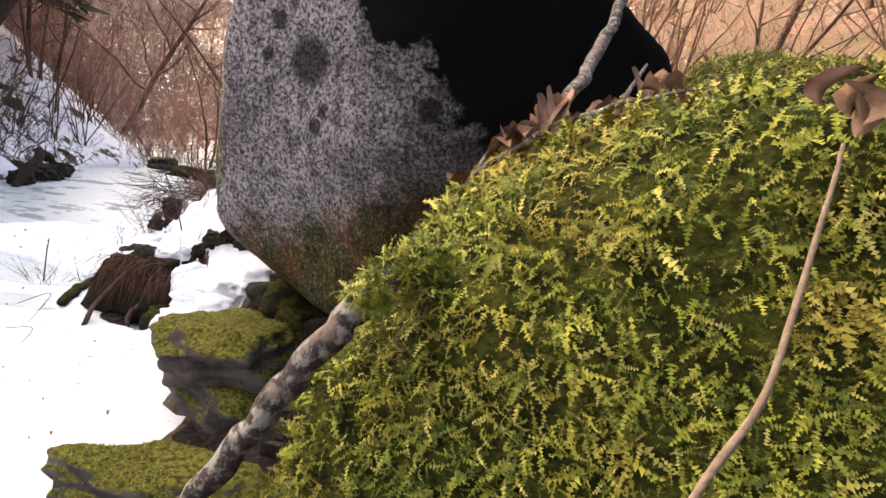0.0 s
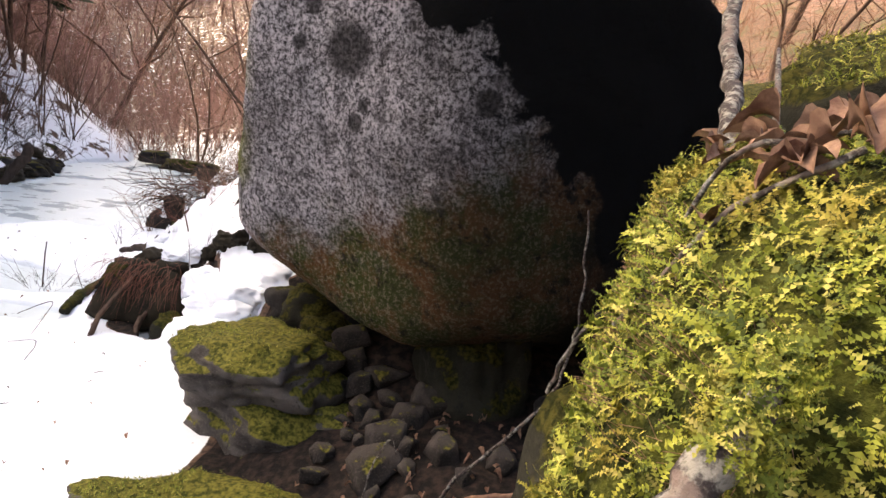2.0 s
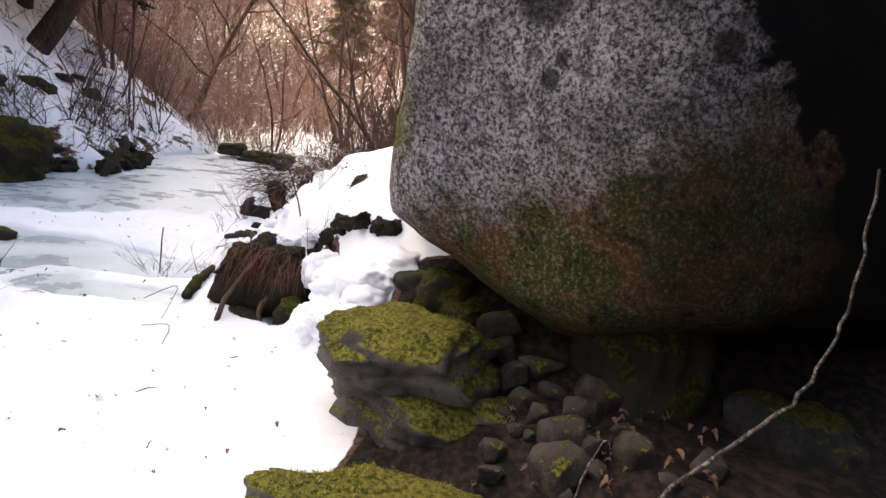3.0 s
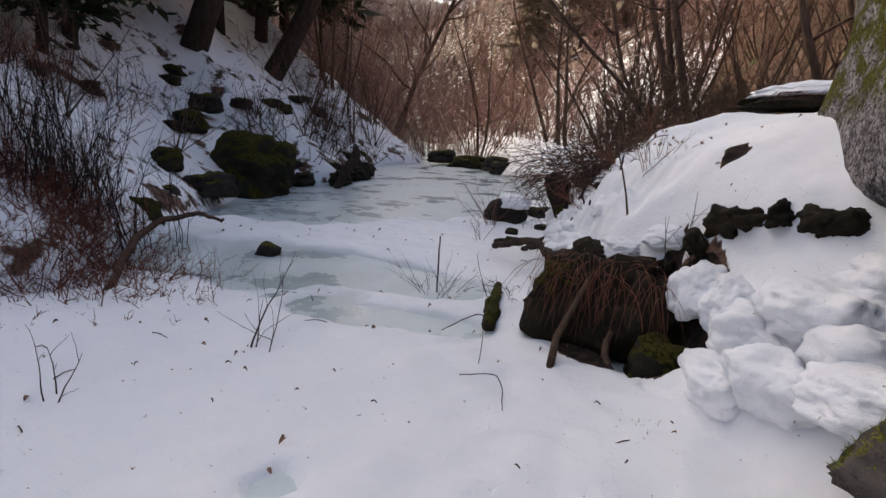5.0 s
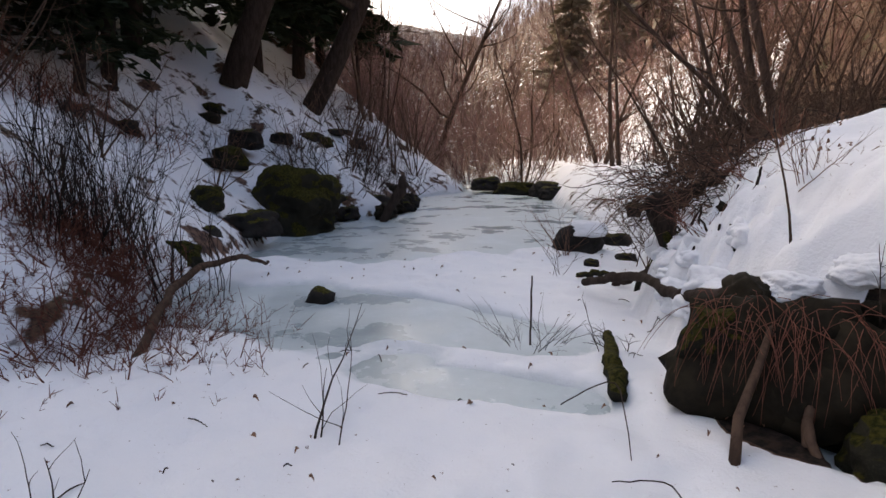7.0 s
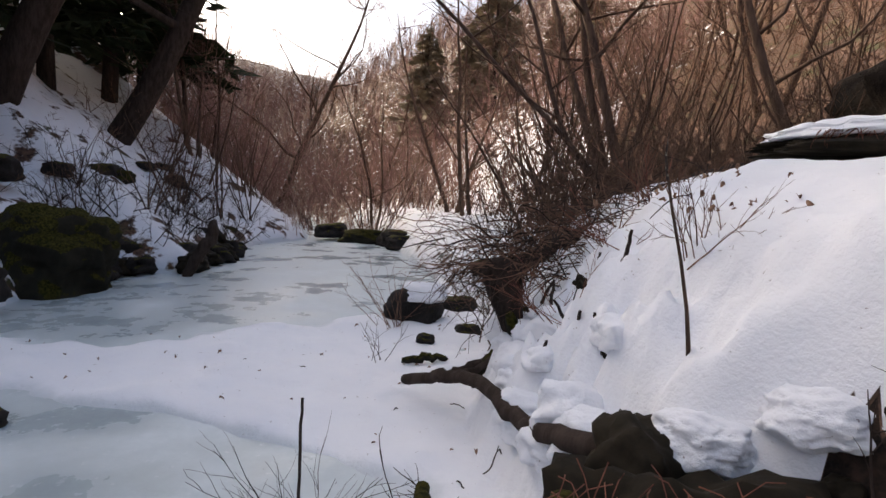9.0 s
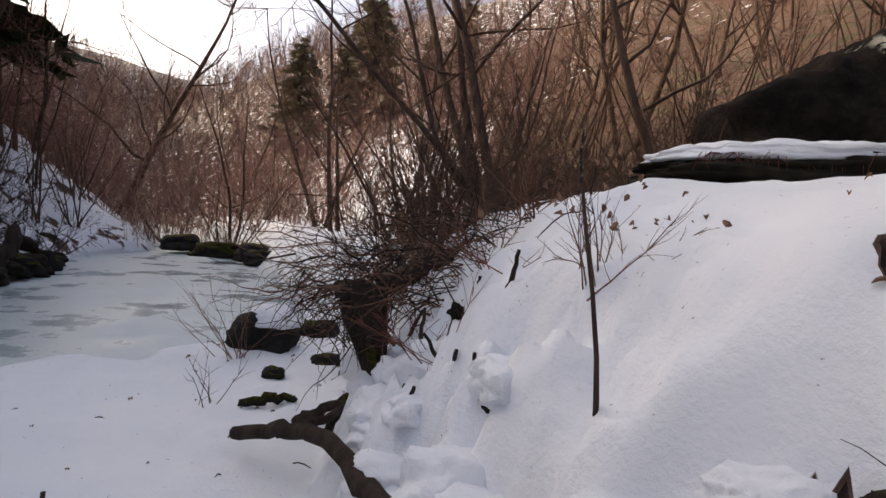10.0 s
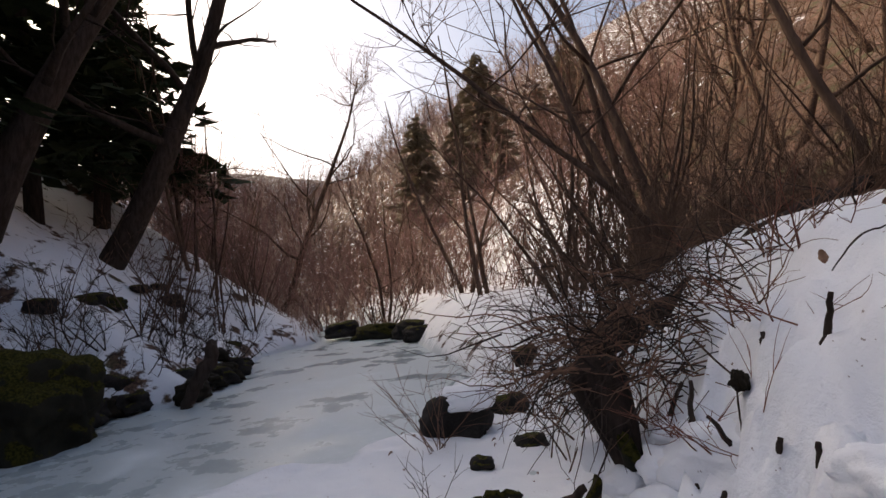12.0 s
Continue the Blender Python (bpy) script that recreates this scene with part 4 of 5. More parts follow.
spray("dead_twigs", on_ground(-4.85, 2.72), 0.4, 3, 65, "thin bare twig standing out of the snow", DARK_WOOD, (-0.1, 0.1, 0.8), 0.25, 0.005, "shrub", 2)
spray("dead_twigs", on_ground(-3.25, 5.25, 0.1), 0.42, 3, 66, "forked reddish twig growing from the root clump", TWIG, (0.1, 0.1, 1), 0.25, 0.005, "shrub", 2)
spray("dead_twigs", on_ground(-2.6, 5.0, 0.25), 0.5, 3, 67, "thin twig growing out of the snow bank", DARK_WOOD, (0.0, 0.1, 1), 0.15, 0.005, "shrub", 4)
spray("dead_twigs", on_ground(-2.4, 4.9, 0.15), 0.3, 3, 68, "thin twig growing out of the snow bank", DARK_WOOD, (0.1, 0.1, 1), 0.2, 0.005, "shrub", 3)
spray("dead_twigs", on_ground(-4.9, 7.2), 0.5, 5, 69, "thin bare twigs on the icy snow", DARK_WOOD, (0, 0, 1), 0.5, 0.005, "shrub", 3)
spray("dead_twigs", on_ground(-5.3, 8.3), 0.8, 14, 70, "fine purple-brown twigs round the snowy rock", TWIG, (-0.3, 0, 1), 0.5, 0.005, "shrub", 4)
sapling = thing("sapling", "thin bare sapling standing in a snow hollow", "sapling")
h = Heap()
foot = on_ground(-2.955, 5.53, -0.03)
line = [foot + Vector(d) for d in ((0, 0, 0), (-0.006, -0.02, 0.08), (-0.02, -0.06, 0.2), (-0.05, -0.12, 0.36), (-0.09, -0.19, 0.53), (-0.108, -0.23, 0.62))]
h.tube(line, [0.0085, 0.0078, 0.0066, 0.0056, 0.0046, 0.004], 8)
h.link("stem", BARK, sapling)
h = Heap()
h.tube([line[-1] + Vector(d) for d in ((0, 0, -0.01), (-0.01, -0.03, 0.06), (-0.006, -0.06, 0.12))], [0.0044, 0.0034, 0.001], 6)
h.link("tip", GREY_BARK, sapling, "pale broken tip")
spray("dead_twigs", on_ground(-3.3, 6.7), 0.5, 9, 74, "reddish bare twigs rooted in the snow bank", TWIG, (-0.2, -0.2, 0.8), 0.5, 0.005, "shrub", 4)
spray("dead_twigs", on_ground(-3.1, 7.1), 0.6, 9, 75, "reddish bare twigs rooted in the snow bank", TWIG, (0.1, -0.2, 0.8), 0.5, 0.005, "shrub", 4)
for i, (x, y) in enumerate(((-3.58, 6.5), (-3.45, 6.28), (-3.22, 6.45), (-3.05, 6.75))):
    spray("dead_twigs", on_ground(x, y), 0.5, 8, 330 + i, "sprawling purple-red twigs over the snow bank", GRASS, (-0.3, -0.35, 0.5), 0.6, 0.0035, "shrub", 5)
spray("dead_twigs", on_ground(-2.75, 7.4), 0.45, 14, 76, "low tuft of bare twigs on the crest", TWIG, (0.1, -0.1, 0.8), 0.7, 0.004, "shrub", 2)
dry = spray("dry_shrub", on_ground(-2.9, 5.9), 0.42, 17, 71, "small reddish shrub with dry curled leaves", TWIG, (0.1, 0, 1), 0.7, 0.0036, "shrub", 6)
rng = random.Random(72)
for i in range(26):
    lv, lf = leaf_mesh(i, 0.03, 1.2)
    m = Matrix.Translation(on_ground(-2.9, 5.9, 0.16 + rng.random() * 0.25) + Vector((rng.gauss(0, 0.16), rng.gauss(0, 0.16), 0))) @ pose(0, 0, 0, rng.uniform(0, 180), rng.uniform(0, 180), rng.uniform(0, 360))
    link("leaf", [m @ Vector(v) for v in lv], lf, LEAF, dry)

# dark stubs and bits that break through the bank
for i, (x, y, ln, lean) in enumerate(((-3.21, 6.17, 0.14, 0.3), (-3.72, 6.74, 0.2, -0.3), (-3.58, 6.48, 0.16, 0.2), (-3.66, 6.6, 0.22, 0.4), (-3.4, 6.06, 0.06, 0.6), (-3.32, 5.98, 0.08, 0.3), (-3.55, 6.11, 0.07, 0.5),
                                      (-3.34, 6.4, 0.12, 0.2), (-3.48, 6.3, 0.1, -0.4), (-3.62, 6.28, 0.08, 0.5), (-3.5, 5.8, 0.06, -0.5))):
    b_ = on_ground(x, y, -0.04)
    bent_stick("twig_stub", [b_, b_ + Vector((0.02, -0.02, ln * 0.6)), b_ + Vector((ln * lean, -0.04, ln + 0.06))], [0.011, 0.011, 0.007], DARK_WOOD, "short dark stub breaking through the snow bank", "stub", 6, 0.003, 160 + i, "stubs in the bank")
for i, (x, y) in enumerate(((-4.6, 7.32), (-4.22, 7.16), (-3.95, 6.95))):
    bent_stick("mossy_log", [on_ground(x - 0.14, y - 0.06, 0.02), on_ground(x, y, 0.05), on_ground(x + 0.15, y + 0.07, 0.05)], [0.025, 0.035, 0.02], (GREEN_ROCK, DARK_WOOD)[i % 2], "short dark log lying in the snow", "log", 7, 0.008, 175 + i)

# stump, brush heap and logs on the crest
stump = thing("stump", "broken dark tree stump on the icy bank", "stump")
h = Heap()
h.tube([(-3.79, 6.65, 0.55), (-3.8, 6.66, 0.7), (-3.83, 6.66, 0.85), (-3.86, 6.67, 0.94), (-3.89, 6.69, 1.04), (-3.9, 6.7, 1.1), (-3.9, 6.71, 1.13)], [0.04, 0.055, 0.085, 0.105, 0.12, 0.105, 0.05], 12)
h.link("trunk", DARK_WOOD, stump)
h = Heap()
h.tube([(-3.7, 6.55, 0.5), (-3.76, 6.58, 0.66), (-3.82, 6.61, 0.85)], [0.04, 0.045, 0.03], 8)
h.link("root", GREEN_ROCK, stump, "mossy root")
rng = random.Random(73)
pile = thing("brush_heap", "tangled heap of dead twigs over the stump", "brush heap")
for i in range(300):
    f = rng.random() ** 1.2
    st = Vector((-3.9 + 1.1 * f, 6.85 + 0.75 * f, 1.16 + 0.42 * f)) + Vector((rng.gauss(0, 0.2), rng.gauss(0, 0.22), rng.gauss(0, 0.1)))
    a = rng.uniform(0, 6.28) if i % 3 else rng.gauss(2.8, 0.6)
    line = wander(rng, st, (math.cos(a), math.sin(a) * 0.6 - 0.15, rng.gauss(0.1, 0.5)), rng.uniform(0.25, 0.85), 6, 0.26, -0.06)
    h = Heap()
    h.tube(line, taper(rng.uniform(0.002, 0.0055), 0.001, 7), 4)
    h.link("twig", (TWIG, BARK, DARK_WOOD)[i % 3], pile)
for i in range(190):
    st = Vector((-3.82, 6.68, 1.12)) + Vector((rng.gauss(0, 0.2), rng.gauss(-0.03, 0.14), rng.gauss(0.03, 0.1)))
    a = rng.gauss(3.4, 0.9)
    line = wander(rng, st, (math.cos(a), math.sin(a) * 0.7, rng.gauss(0.1, 0.5)), rng.uniform(0.2, 0.55), 6, 0.34, -0.14)
    h = Heap()
    h.tube(line, taper(rng.uniform(0.002, 0.005), 0.001, 7), 4)
    h.link("twig", (TWIG, DARK_WOOD)[i % 2], pile)
bent_stick("fallen_log", [(-3.95, 7.4, 1.05), (-3.4, 7.75, 1.38), (-2.8, 8.2, 1.72), (-2.2, 8.7, 1.95)], [0.05, 0.06, 0.06, 0.05], DARK_WOOD, "dark rotten log lying along the crest", "log", 9, 0.015, 16)
bent_stick("fallen_log", [(-4.1, 8.0, 1.0), (-3.5, 8.5, 1.35), (-2.7, 9.1, 1.7)], [0.08, 0.09, 0.07], BARK, "brown fallen log under the thicket", "log", 9, 0.015, 17)
rock_a = stone("rock", (-5.3, 8.72, 0.42), (0.3, 0.2, 0.24), DARK_ROCK, "dark rock with moss at the ice edge", seed=81)
stone("snow_lump", (-5.2, 8.75, 0.62), (0.27, 0.2, 0.1), SNOW, "cap of snow on a dark rock", "snow", 10, 82, 4, 3.2, 0.2)
for i, (x, y, r) in enumerate(((-4.85, 7.95, 0.06), (-4.6, 8.4, 0.09), (-5.0, 9.4, 0.16), (-4.9, 10.0, 0.14))):
    stone("rock", on_ground(x, y, 0.02), (r * 1.3, r, r * 0.7), DARK_ROCK, "dark wet stone poking through snow", "rock", 30 * i, 83 + i, 3, 4.5, 0.3, 0, "stones in the stream")

# grassy bank edge behind the crest and the great dark rock
edge = thing("turf_edge", "dark grassy bank edge with a lid of snow", "bank edge")
verts, faces = rock_shape(BLOCK, 6, 0.22, 1.6, 5, 91)
m = Matrix.Translation(on_ground(-1.55, 7.42, 0.17)) @ pose(0, 0, 0, 0, -3, 8)
link("turf", [m @ Vector((v.x * 0.85, v.y * 0.22, v.z * (0.1 + 0.04 * v.x))) for v in verts], faces, TURF, edge)
verts, faces = rock_shape(BLOCK, 2.6, 0.1, 2.0, 5, 92)
m = Matrix.Translation(on_ground(-1.55, 7.5, 0.27)) @ pose(0, 0, 0, 0, -3, 8)
link("snow_lid", [m @ Vector((v.x * 0.9, v.y * 0.3, v.z * 0.085 + 0.03 * fbm((v.x * 5, v.y * 2, 1), 3))) for v in verts], faces, SNOW, edge, "white snow lid")
straw = Heap()
rng = random.Random(93)
for i in range(160):
    f = rng.uniform(-0.7, 0.8)
    st = m @ Vector((f, -0.22 + rng.gauss(0, 0.02), -0.03))
    d = Vector((rng.gauss(-0.5, 0.4), -0.5, 0.1))
    line = [st]
    for k in range(4):
        d = d + Vector((rng.gauss(0, 0.15), 0, -0.45))
        line.append(line[-1] + d.normalized() * rng.uniform(0.02, 0.05))
    straw.tube(line, taper(0.003, 0.001, 5), 3)
straw.link("dry_grass", GRASS, edge)

k = Mat("black_rock", 0.95, 0.04)
x_, y_, z_ = k.xyz()
n1, n2 = k.noise(3, 7, 0.7), k.noise(24, 5, 0.7)
base_col = k.mix(k.span(n1, 0.35, 0.7), (0.012, 0.01, 0.009), (0.035, 0.028, 0.022))
dx, dz = k.math("MULTIPLY", k.math("SUBTRACT", x_, -0.32), 1.0), k.math("ADD", k.math("SUBTRACT", z_, 2.86), k.math("MULTIPLY", k.math("SUBTRACT", x_, -0.32), 0.5))
dd = k.math("SQRT", k.math("ADD", k.math("MULTIPLY", dx, dx), k.math("MULTIPLY", k.math("MULTIPLY", dz, dz), 5.0)))
spot = k.math("MULTIPLY", k.math("SUBTRACT", 1.0, k.span(dd, 0.3, 0.42)), k.span(k.noise(10, 4), 0.5, 0.54))
BLACK_ROCK = k.done(k.mix(spot, base_col, (0.5, 0.48, 0.4)), n2, 0.8, 0.04)
verts, faces = rock_shape([((-0.5, -0.1, 0.85), 0.66), ((-1, 0, 0), 1.1), ((0, -1, 0.15), 0.6), ((0.15, 0, 1), 0.95), ((1, 0, 0.1), 0.85), ((0, 1, 0), 0.7), ((0, 0, -1), 1.3), ((-0.2, -0.6, 0.8), 0.75)], 30, 0.16, 2.2, 5, 95)
tagged(link("dark_rock", [v + Vector((-0.5, 8.8, 2.45)) for v in verts], faces, BLACK_ROCK), "huge black rock with a pale lichen patch", "rock")

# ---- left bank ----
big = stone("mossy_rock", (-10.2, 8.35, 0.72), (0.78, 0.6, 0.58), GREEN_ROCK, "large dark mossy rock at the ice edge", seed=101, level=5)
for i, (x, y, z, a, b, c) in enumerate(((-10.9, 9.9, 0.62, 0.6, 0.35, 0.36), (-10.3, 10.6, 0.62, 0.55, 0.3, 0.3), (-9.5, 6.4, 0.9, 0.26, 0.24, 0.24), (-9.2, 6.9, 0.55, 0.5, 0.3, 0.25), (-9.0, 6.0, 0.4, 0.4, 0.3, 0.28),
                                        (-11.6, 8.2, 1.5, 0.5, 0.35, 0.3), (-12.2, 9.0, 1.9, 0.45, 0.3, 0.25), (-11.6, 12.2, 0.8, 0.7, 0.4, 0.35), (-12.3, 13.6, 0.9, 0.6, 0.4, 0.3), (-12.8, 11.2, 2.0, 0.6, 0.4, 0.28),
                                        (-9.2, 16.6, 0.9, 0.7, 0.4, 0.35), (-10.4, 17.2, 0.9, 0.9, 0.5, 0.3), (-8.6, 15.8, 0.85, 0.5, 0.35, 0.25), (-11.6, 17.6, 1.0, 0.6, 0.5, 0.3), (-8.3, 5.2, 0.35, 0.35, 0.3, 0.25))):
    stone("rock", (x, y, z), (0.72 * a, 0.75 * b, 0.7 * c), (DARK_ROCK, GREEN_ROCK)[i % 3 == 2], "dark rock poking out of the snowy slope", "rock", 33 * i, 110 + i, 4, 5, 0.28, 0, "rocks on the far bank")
bent_stick("stump", [(-9.62, 10.05, 0.25), (-9.5, 10.1, 0.6), (-9.3, 10.2, 0.95), (-9.25, 10.25, 1.2)], [0.08, 0.09, 0.1, 0.07], DARK_WOOD, "small leaning stump at the ice edge", "stump", 9, 0.01, 18)
bent_stick("fallen_branch", [(-6.2, 3.72, 0.1), (-6.7, 4.2, 0.32), (-7.2, 4.8, 0.42), (-7.6, 5.5, 0.4), (-7.7, 5.9, 0.3)], [0.03, 0.032, 0.03, 0.026, 0.018], BARK, "long weathered branch reaching over the ice", "branch", 8, 0.012, 19)
bent_stick("fallen_branch", [(-7.6, 3.5, 0.7), (-7.2, 3.55, 0.4), (-6.85, 3.6, 0.12)], [0.04, 0.035, 0.03], BARK, "broken branch leaning on the ice", "branch", 8, 0.01, 20)
gen = np.random.default_rng(7)
n = 34
brush("reeds", -7.7 + gen.normal(0, 0.55, n), 4.3 + gen.normal(0, 0.35, n), gen.uniform(0.9, 1.7, n), 5, 8, DARK_WOOD, "thin dark upright stems of a waterside bush", 0.008, 0.14, 2)
n = 380
brush("dry_bracken", -7.3 + gen.normal(0, 0.7, n), 4.0 + gen.normal(0, 0.4, n), gen.uniform(0.15, 0.46, n), 6, 9, GRASS, "red-brown tangle of dead bracken by the ice", 0.007, 0.9, 4)
n = 120
brush("dry_bracken", -11.3 + gen.normal(0, 0.35, n), 5.0 + gen.normal(0, 0.8, n), gen.uniform(0.3, 0.7, n), 5, 12, GRASS, "red-brown dead bracken under the evergreens", 0.008, 0.8, 3)
rng = random.Random(120)
for i in range(11):
    y = 8.7 + 0.42 * i + rng.uniform(-0.12, 0.12)
    w = rng.uniform(0.18, 0.34)
    stone("earth_bank", on_ground(float(left_edge(y)) - 0.04, y, 0.02), (w, w * 0.6, w * rng.uniform(0.4, 0.6)), (TURF, DARK_ROCK)[i % 2], "dark earth bank undercut along the ice", "earth", 35 + 20 * i, 260.0 + i, 4, 5, 0.4, 0, "earth along the ice")
n = 46
y = gen.uniform(8.8, 14.0, n)
brush("scrub", left_edge(y) - gen.uniform(0.1, 1.8, n), y, gen.uniform(0.5, 1.3, n), 3, 13, DARK_WOOD, "dark bare branches tangled over the slope", 0.013, 0.75, 5)
rng = random.Random(121)
for i in range(13):
    y = rng.uniform(5.5, 15)
    x = float(left_edge(y)) - rng.uniform(0.3, 4.2)
    w = rng.uniform(0.12, 0.32)
    stone("rock", on_ground(x, y, w * 0.12), (w, w * 0.7, w * rng.uniform(0.35, 0.6)), (DARK_ROCK, GREEN_ROCK, TURF)[i % 3], "low dark rock showing through slope snow", "rock", 47 * i, 220 + i, 3, 5, 0.3, 0, "rocks on the far bank")
n = 22
brush("fine_twigs", -6.35 + gen.normal(0, 0.3, n), 4.05 + gen.normal(0, 0.3, n), gen.uniform(0.25, 0.5, n), 4, 10, TWIG, "reddish twigs lying over the ice", 0.004, 0.9, 4)

# ---- trees ----
twin = bare_tree("tree", 201, 8.5, 0.08, 3, 0.1, 10, 6, (-0.28, 0.05), "bare tree with three dark leaning trunks")
twin.location = on_ground(-3.35, 11.2)
leaner = bare_tree("tree", 202, 6.5, 0.065, 1, 0.05, 7, 5, (-0.32, 0.0), "bare tree with one pale leaning trunk")
leaner.location = on_ground(-1.5, 9.8)
lone = bare_tree("tree", 203, 5.6, 0.08, 1, 0.05, 20, 8, (0.2, 0.14), "slender bare tree leaning over the stream", sub=4)
lone.location = on_ground(-17.6, 22.6)
lone.scale = (2.1, 2.1, 2.1)
old = bare_tree("tree", 204, 13.0, 0.34, 1, 0.04, 12, 6, (0.17, 0.16), "thick dark leaning tree on the snowy slope", bark=DARK_WOOD, twig=DARK_WOOD)
old.location = on_ground(-14.55, 10.4)
second = bare_tree("tree", 206, 13.0, 0.33, 1, 0.04, 12, 6, (0.43, 0.42), "thick dark tree leaning out over the stream", bark=DARK_WOOD, twig=DARK_WOOD)
second.location = on_ground(-15.6, 13.7)
arch = bare_tree("tree", 205, 5.0, 0.032, 2, 0.1, 8, 6, (-0.55, -0.1), "thin arching tree over the brush heap")
arch.location = on_ground(-3.1, 8.8)
kinds = [bare_tree("tree", 11, 7.0, 0.085, 1, 0.12, 13, 5, sub=2, label="leafless brown tree on the slope"),
         bare_tree("tree", 12, 6.0, 0.065, 2, 0.2, 8, 4, sub=2, label="leafless brown tree with forked stems"),
         bare_tree("tree", 15, 5.0, 0.05, 2, 0.25, 8, 4, sub=2, label="young leafless tree with forked stems"),
         bare_tree("shrub", 13, 3.2, 0.026, 6, 0.35, 4, 4, sub=1, label="leafless brown shrub with many stems", category="shrub"),
         bare_tree("shrub", 14, 2.4, 0.02, 7, 0.45, 3, 4, sub=1, label="dense leafless brown thicket shrub", category="shrub")]
for i, k in enumerate(kinds):
    k.location = on_ground(-1 + 2 * i, 16 + i)


def place_tree(k, x, y, s, rng, tip=5):
    m = Matrix.Translation(on_ground(x, y)) @ pose(0, 0, 0, rng.gauss(0, tip), rng.gauss(0, tip), rng.uniform(0, 360))
    c = copy_thing(k, m)
    c.scale = (s, s, s)


rng = random.Random(5)
count = 0
while count < 135:
    yaw, dist = rng.uniform(-42, 50), 7 + 40 * rng.random() ** 1.3
    x, y = -3.4 - math.sin(radians(yaw)) * dist, 4.5 + math.cos(radians(yaw)) * dist
    r, l = x - float(right_edge(y)), float(left_edge(y)) - x
    if l > 0 and dist < 14 or (r < 1.2 and l < 0 and y < 18) or r < 2.4 and y < 10 or math.hypot(x + 0.5, y - 8.8) < 2.0 or y < 8.2:
        continue
    place_tree(rng.choice(kinds if dist > 11 else kinds[3:]), x, y, rng.uniform(0.7, 1.25), rng)
    count += 1
for x, y, s in ((2.0, 9.2, 0.8), (3.6, 8.2, 0.9), (4.2, 11, 1.0), (1.4, 11.2, 0.9), (5.5, 9.4, 1.0), (3.0, 13.2, 1.0), (6.5, 12.5, 1.0), (2.8, 7.4, 0.6)):
    place_tree(kinds[int(rng.random() * 5)], x, y, s, rng, 9)
for x, y, s in ((-11.3, 10.9, 0.6), (-11.6, 11.9, 0.7), (-12.4, 12.6, 0.7), (-12.8, 14.2, 0.8), (-13, 15.6, 0.8), (-10.9, 9.3, 0.45), (-12.1, 10.2, 0.55), (-13.5, 13.2, 0.8), (-10.4, 7.2, 0.4), (-11.2, 6.6, 0.5), (-14, 16.5, 0.9), (-9.7, 5.2, 0.5), (-10.6, 4.4, 0.6)):
    place_tree(kinds[3 if rng.random() < 0.5 else 4], x, y, s, rng, 14)


# undergrowth behind the crest and in the distance
def scatter(n, yaw0, yaw1, d0, d1, test, seed):
    gen = np.random.default_rng(seed)
    yaw, d = np.radians(gen.uniform(yaw0, yaw1, n)), d0 + (d1 - d0) * gen.random(n) ** 0.8
    x, y = -3.4 - np.sin(yaw) * d, 4.5 + np.cos(yaw) * d
    keep = test(x, y, x - right_edge(y), left_edge(y) - x)
    return x[keep], y[keep]


gen = np.random.default_rng(19)
x = gen.uniform(-4.3, -0.9, 260)
y = 7.75 + 0.45 * (x + 4.3) + np.abs(gen.normal(0, 0.8, 260))
brush("thicket", x, y, gen.uniform(0.5, 1.5, 260), 3, 20, BARK, "fine brown leafless scrub along the crest", 0.0065, 0.6, 6)
x, y = scatter(950, -82, 30, 5, 30, lambda x, y, r, l: (r > 2.6) & (y > 8) & (np.hypot(x + 0.5, y - 8.8) > 1.5), 21)
brush("thicket", x, y, np.random.default_rng(22).uniform(0.7, 2.0, len(x)), 3, 23, TWIG, "brown leafless thicket on the hillside", 0.009, 0.5, 7)
# paler still: haze over the far woods painted into the bark
PALE_TWIG = mat_bark("hazed_twig_bark", (0.2, 0.145, 0.125), (0.42, 0.31, 0.26))
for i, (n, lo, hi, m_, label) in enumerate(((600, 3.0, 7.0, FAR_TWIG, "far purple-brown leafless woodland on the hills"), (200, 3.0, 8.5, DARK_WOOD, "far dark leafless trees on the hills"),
                                            (480, 2.0, 6.5, PALE_TWIG, "far leafless trees on the hills, paled grey for haze"))):
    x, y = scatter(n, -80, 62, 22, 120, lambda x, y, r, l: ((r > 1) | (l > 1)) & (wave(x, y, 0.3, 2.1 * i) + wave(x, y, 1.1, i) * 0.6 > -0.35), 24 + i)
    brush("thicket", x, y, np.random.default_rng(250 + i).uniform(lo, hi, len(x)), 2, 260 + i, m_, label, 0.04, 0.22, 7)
gen = np.random.default_rng(17)
x, y = gen.uniform(-14, -8, 500), gen.uniform(4.5, 16, 500)
keep = (left_edge(y) - x > 0.1) & (left_edge(y) - x < 4) & (wave(x, y, 1.9, 0.4) > -0.1)
x, y = x[keep], y[keep]
brush("scrub", x, y, gen.uniform(0.15, 0.7, len(x)), 3, 18, DARK_WOOD, "low dark scrub poking through the snowy slope", 0.008, 0.8, 4)
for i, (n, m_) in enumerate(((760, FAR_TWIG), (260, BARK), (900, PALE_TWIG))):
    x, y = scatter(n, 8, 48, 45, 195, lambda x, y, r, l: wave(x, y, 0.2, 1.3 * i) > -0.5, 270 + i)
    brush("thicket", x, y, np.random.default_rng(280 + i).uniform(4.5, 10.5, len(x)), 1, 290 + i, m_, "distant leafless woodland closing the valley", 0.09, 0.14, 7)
x, y = scatter(200, 25, 55, 12, 32, lambda x, y, r, l: (l > 0.3) & (y > 9), 27)
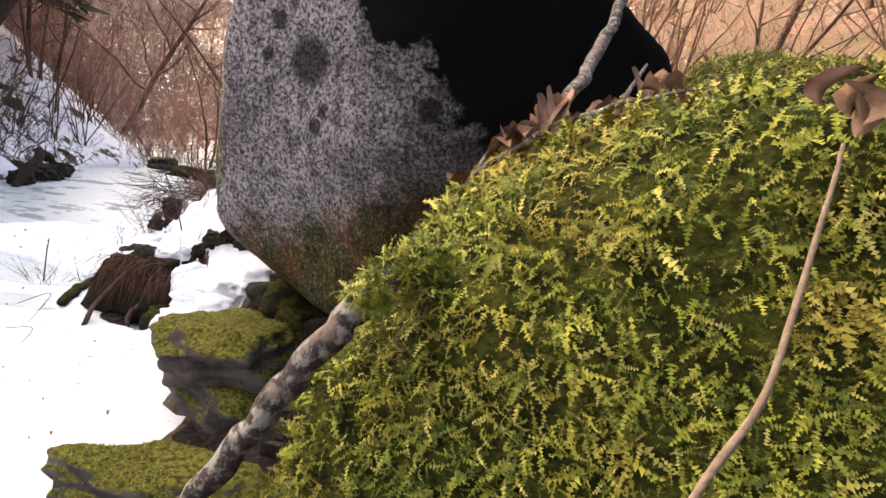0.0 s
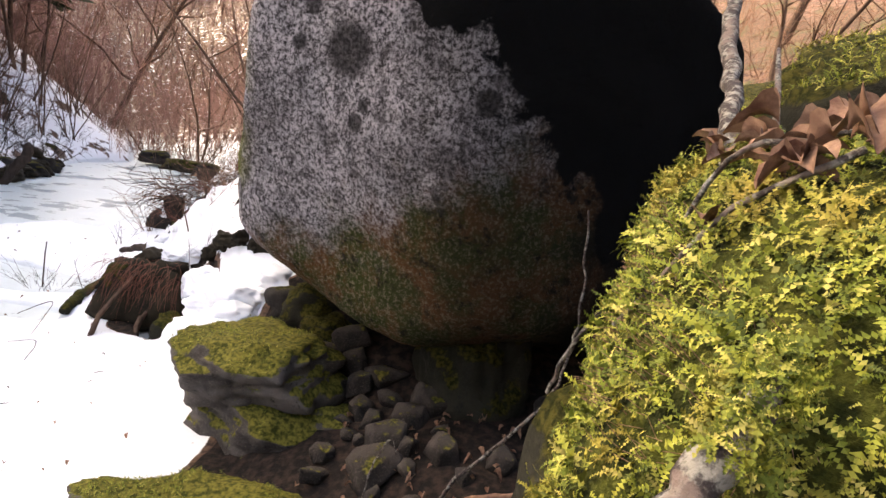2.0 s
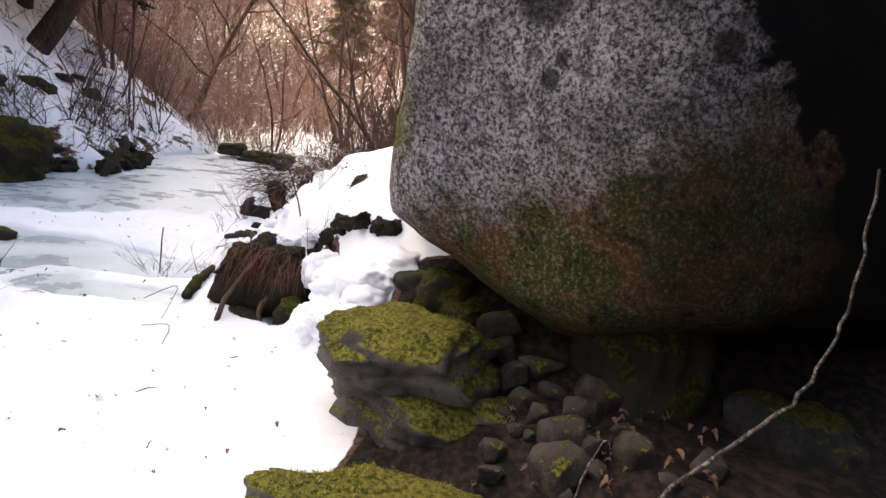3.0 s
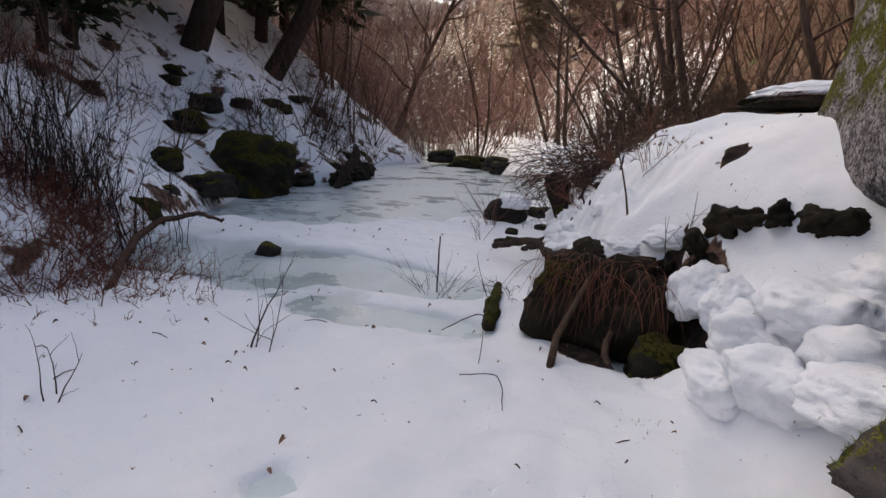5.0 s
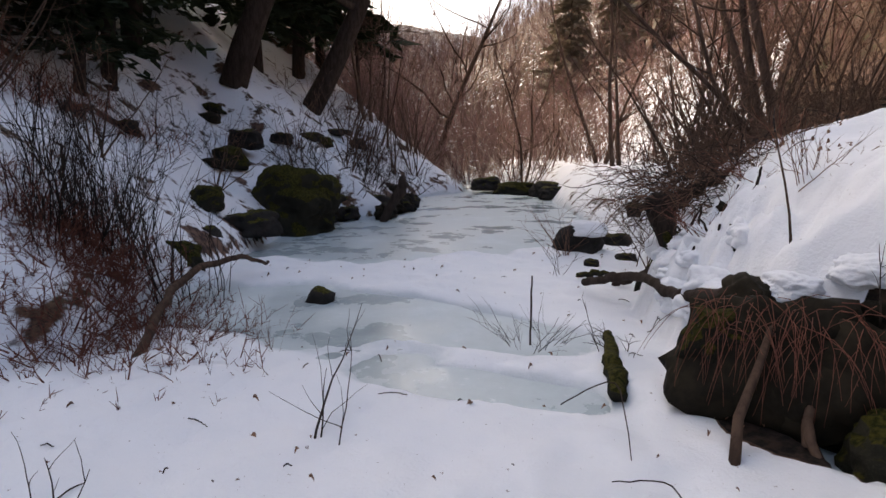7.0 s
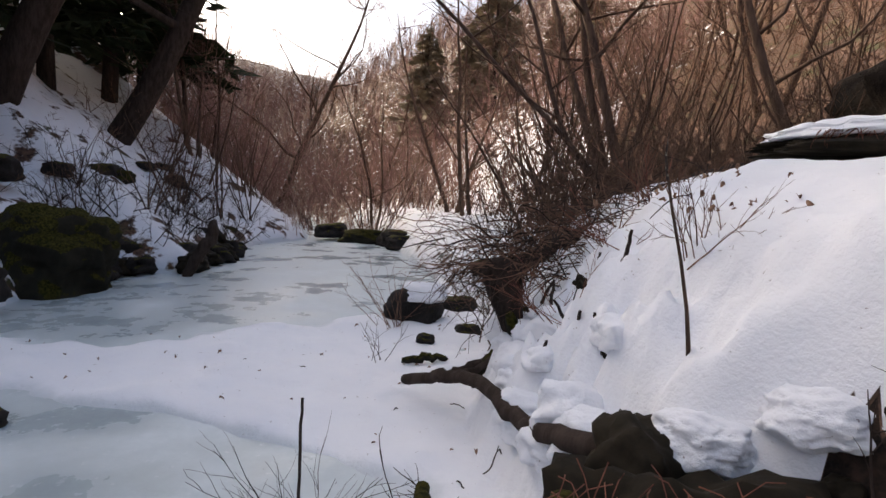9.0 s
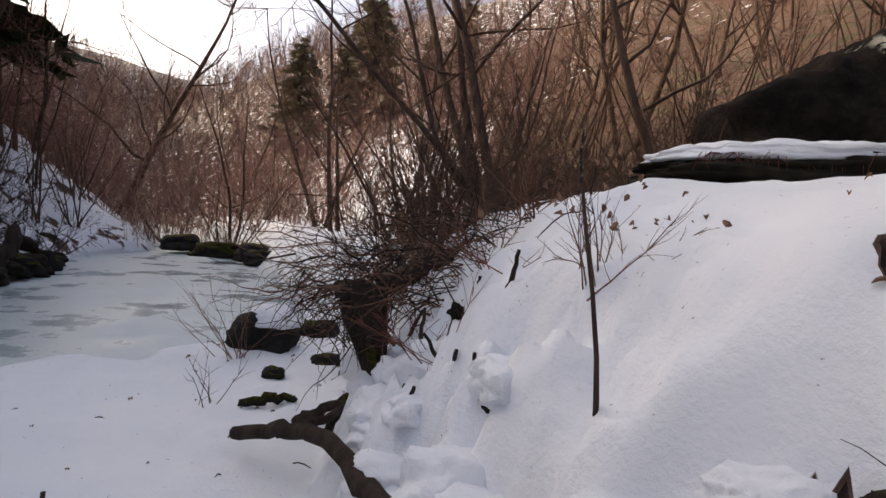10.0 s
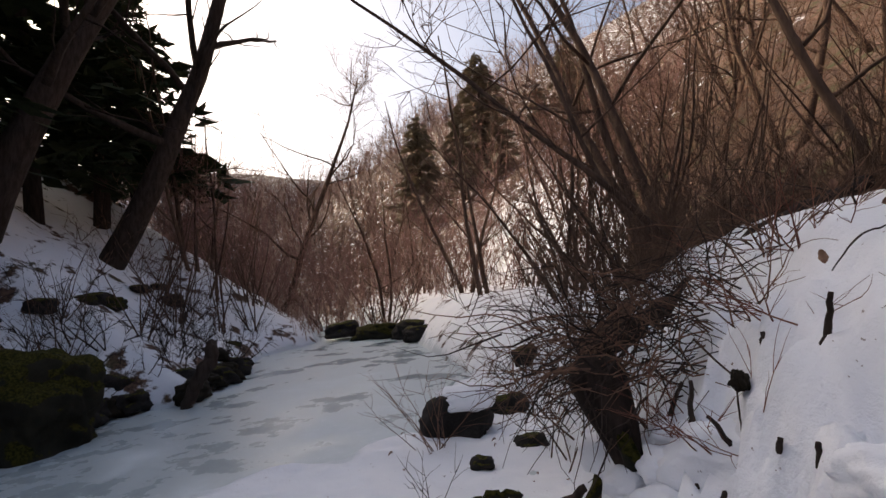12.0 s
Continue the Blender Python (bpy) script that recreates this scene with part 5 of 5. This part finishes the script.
brush("thicket", x, y, np.random.default_rng(28).uniform(0.5, 1.8, len(x)), 4, 29, TWIG, "brown leafless scrub on the snowy slope", 0.012, 0.5, 4)
x, y = scatter(520, -5, 48, 13, 30, lambda x, y, r, l: (r > 2.5) | (l > 2.5) | (y > 19), 41)
brush("thicket", x, y, np.random.default_rng(42).uniform(1.5, 4.6, len(x)), 2, 43, FAR_TWIG, "purple-brown leafless saplings along the valley", 0.018, 0.28, 8)
gen = np.random.default_rng(30)
x, y = scatter(150, 20, 45, 13, 26, lambda x, y, r, l: (l < 1.5) & (r < 3) & (y > 16.5), 31)
brush("thicket", x, y, gen.uniform(0.5, 2.4, len(x)), 3, 32, PALE_TWIG, "brown leafless scrub where the stream bends", 0.012, 0.4, 4)


def conifer(name, seed, height, width, label, whorls=26, needles=NEEDLES, fat=1.0):
    """An evergreen: trunk, and drooping boughs of flat needle sprays."""
    rng = random.Random(seed)
    tree = thing(name, label, "tree")
    h = Heap()
    h.tube([(0, 0, -0.4), (0.05, 0, height * 0.5), (0, 0.04, height)], [height * 0.022, height * 0.014, 0.015], 8)
    h.link("trunk", DARK_WOOD, tree)
    v, f = [], []
    for w in range(whorls):
        t = (w + rng.random()) / whorls
        z = height * (0.12 + 0.86 * t)
        for b in range(8):
            a = rng.uniform(0, 6.28)
            ln = width * (1 - t) ** (0.8 if fat == 1 else 0.45) * rng.uniform(0.55, 1.1) + 0.15
            for k in range(13):
                g = rng.uniform(0.15, 1)
                c = Vector((math.cos(a) * ln * g, math.sin(a) * ln * g, z - 0.22 * ln * g * g + rng.gauss(0, 0.08)))
                s = (ln * rng.uniform(0.06, 0.14) + 0.04) * fat
                d = Vector((math.cos(a + rng.gauss(0, 0.7)), math.sin(a + rng.gauss(0, 0.7)), rng.gauss(-0.15, 0.3))).normalized()
                e = d.cross(Vector((rng.gauss(0, 0.4), rng.gauss(0, 0.4), 1))).normalized()
                o = len(v)
                v += [c - d * s, c + e * s * 0.4, c + d * s * 1.2, c - e * s * 0.4, c + e * s * 0.75 + d * s * 0.7, c - e * s * 0.75 + d * s * 0.7]
                f += [(o, o + 1, o + 2, o + 3), (o, o + 4, o + 1), (o, o + 3, o + 5)]
    link("crown", v, f, needles, tree, "drooping needle boughs", False)
    return tree


# needle colour raised to stand in for haze
FAR_NEEDLES = mat_tint("hazed_needles", (0.12, 0.105, 0.075), (0.26, 0.22, 0.16))
far_fir = conifer("fir_tree", 301, 9.0, 2.2, "tall brown-green conifer above the bare woods, paled for haze", 24, FAR_NEEDLES, 1.9)
far_fir.location = on_ground(-15.2, 48.1)
far_fir.scale = (1.3, 1.3, 1.3)
for x, y, s in ((-21.1, 48.0, 1.18), (-10.7, 50.6, 0.6), (-18.2, 51.0, 0.95), (-7.5, 46.0, 0.8)):
    c = copy_thing(far_fir, Matrix.Translation(on_ground(x, y)) @ pose(0, 0, 0, 0, 0, x * 40))
    c.scale = (s, s, s)
dark_fir = conifer("fir_tree", 302, 10.0, 3.2, "dark spreading evergreen on the shaded slope", 26)
dark_fir.location = on_ground(-14.0, 6.6)
for x, y, s in ((-13.0, 4.2, 0.8), (-12.0, 6.0, 0.42), (-12.4, 5.1, 0.5), (-11.8, 4.5, 0.45), (-13.0, 6.9, 0.6), (-15.5, 8.6, 1.0), (-17.0, 13.0, 1.0), (-18.0, 15.5, 1.1), (-17.5, 10.5, 1.2), (-16, 5.0, 1.2), (-14.5, 2.0, 1.0), (-19.5, 18.0, 1.0), (-20, 12.5, 1.3)):
    c = copy_thing(dark_fir, Matrix.Translation(on_ground(x, y)) @ pose(0, 0, 0, rng.gauss(0, 3), rng.gauss(0, 3), x * 50))
    c.scale = (s, s, s)

# ---- small litter on the snow ----
icerock = stone("rock", on_ground(-6.4, 5.42, 0.08), (0.13, 0.11, 0.12), DARK_ROCK, "small dark rock frozen in the ice", seed=9, level=3)
rng = random.Random(77)
for i in range(240):
    x, y = rng.uniform(-8, -1.8), rng.uniform(2.4, 9.5)
    if left_edge(y) > x or x - float(right_edge(y)) > 2.2:
        continue
    put_leaf(i % 4, on_ground(x, y, 0.006), rng.uniform(0, 360), rng.gauss(0, 12), rng.uniform(0.2, 0.65), "leaves on the snow")
for i in range(44):
    x, y = rng.uniform(-6, -2.2), rng.uniform(2.5, 8.5)
    a, ln = rng.uniform(0, 6.28), 0.015 + 0.1 * rng.random() ** 3
    if x - float(right_edge(y)) > 1.4 or math.hypot(x + 6.4, y - 5.4) < 0.3:
        continue
    pts = [on_ground(x + math.cos(a) * ln * k, y + math.sin(a) * ln * k, 0.006 + 0.01 * (k == 1)) for k in range(3)]
    bent_stick("twig", pts, [0.003, 0.0035, 0.002], DARK_WOOD, "short dark twig lying on snow", "twig", 5, 0.001, i, "twigs on the snow")
spray("grass_tuft", on_ground(-2.46, 4.1), 0.09, 26, 78, "small green grass tuft in the snow", MOSS, (0, 0, 1), 0.4, 0.004, "grass", 0)
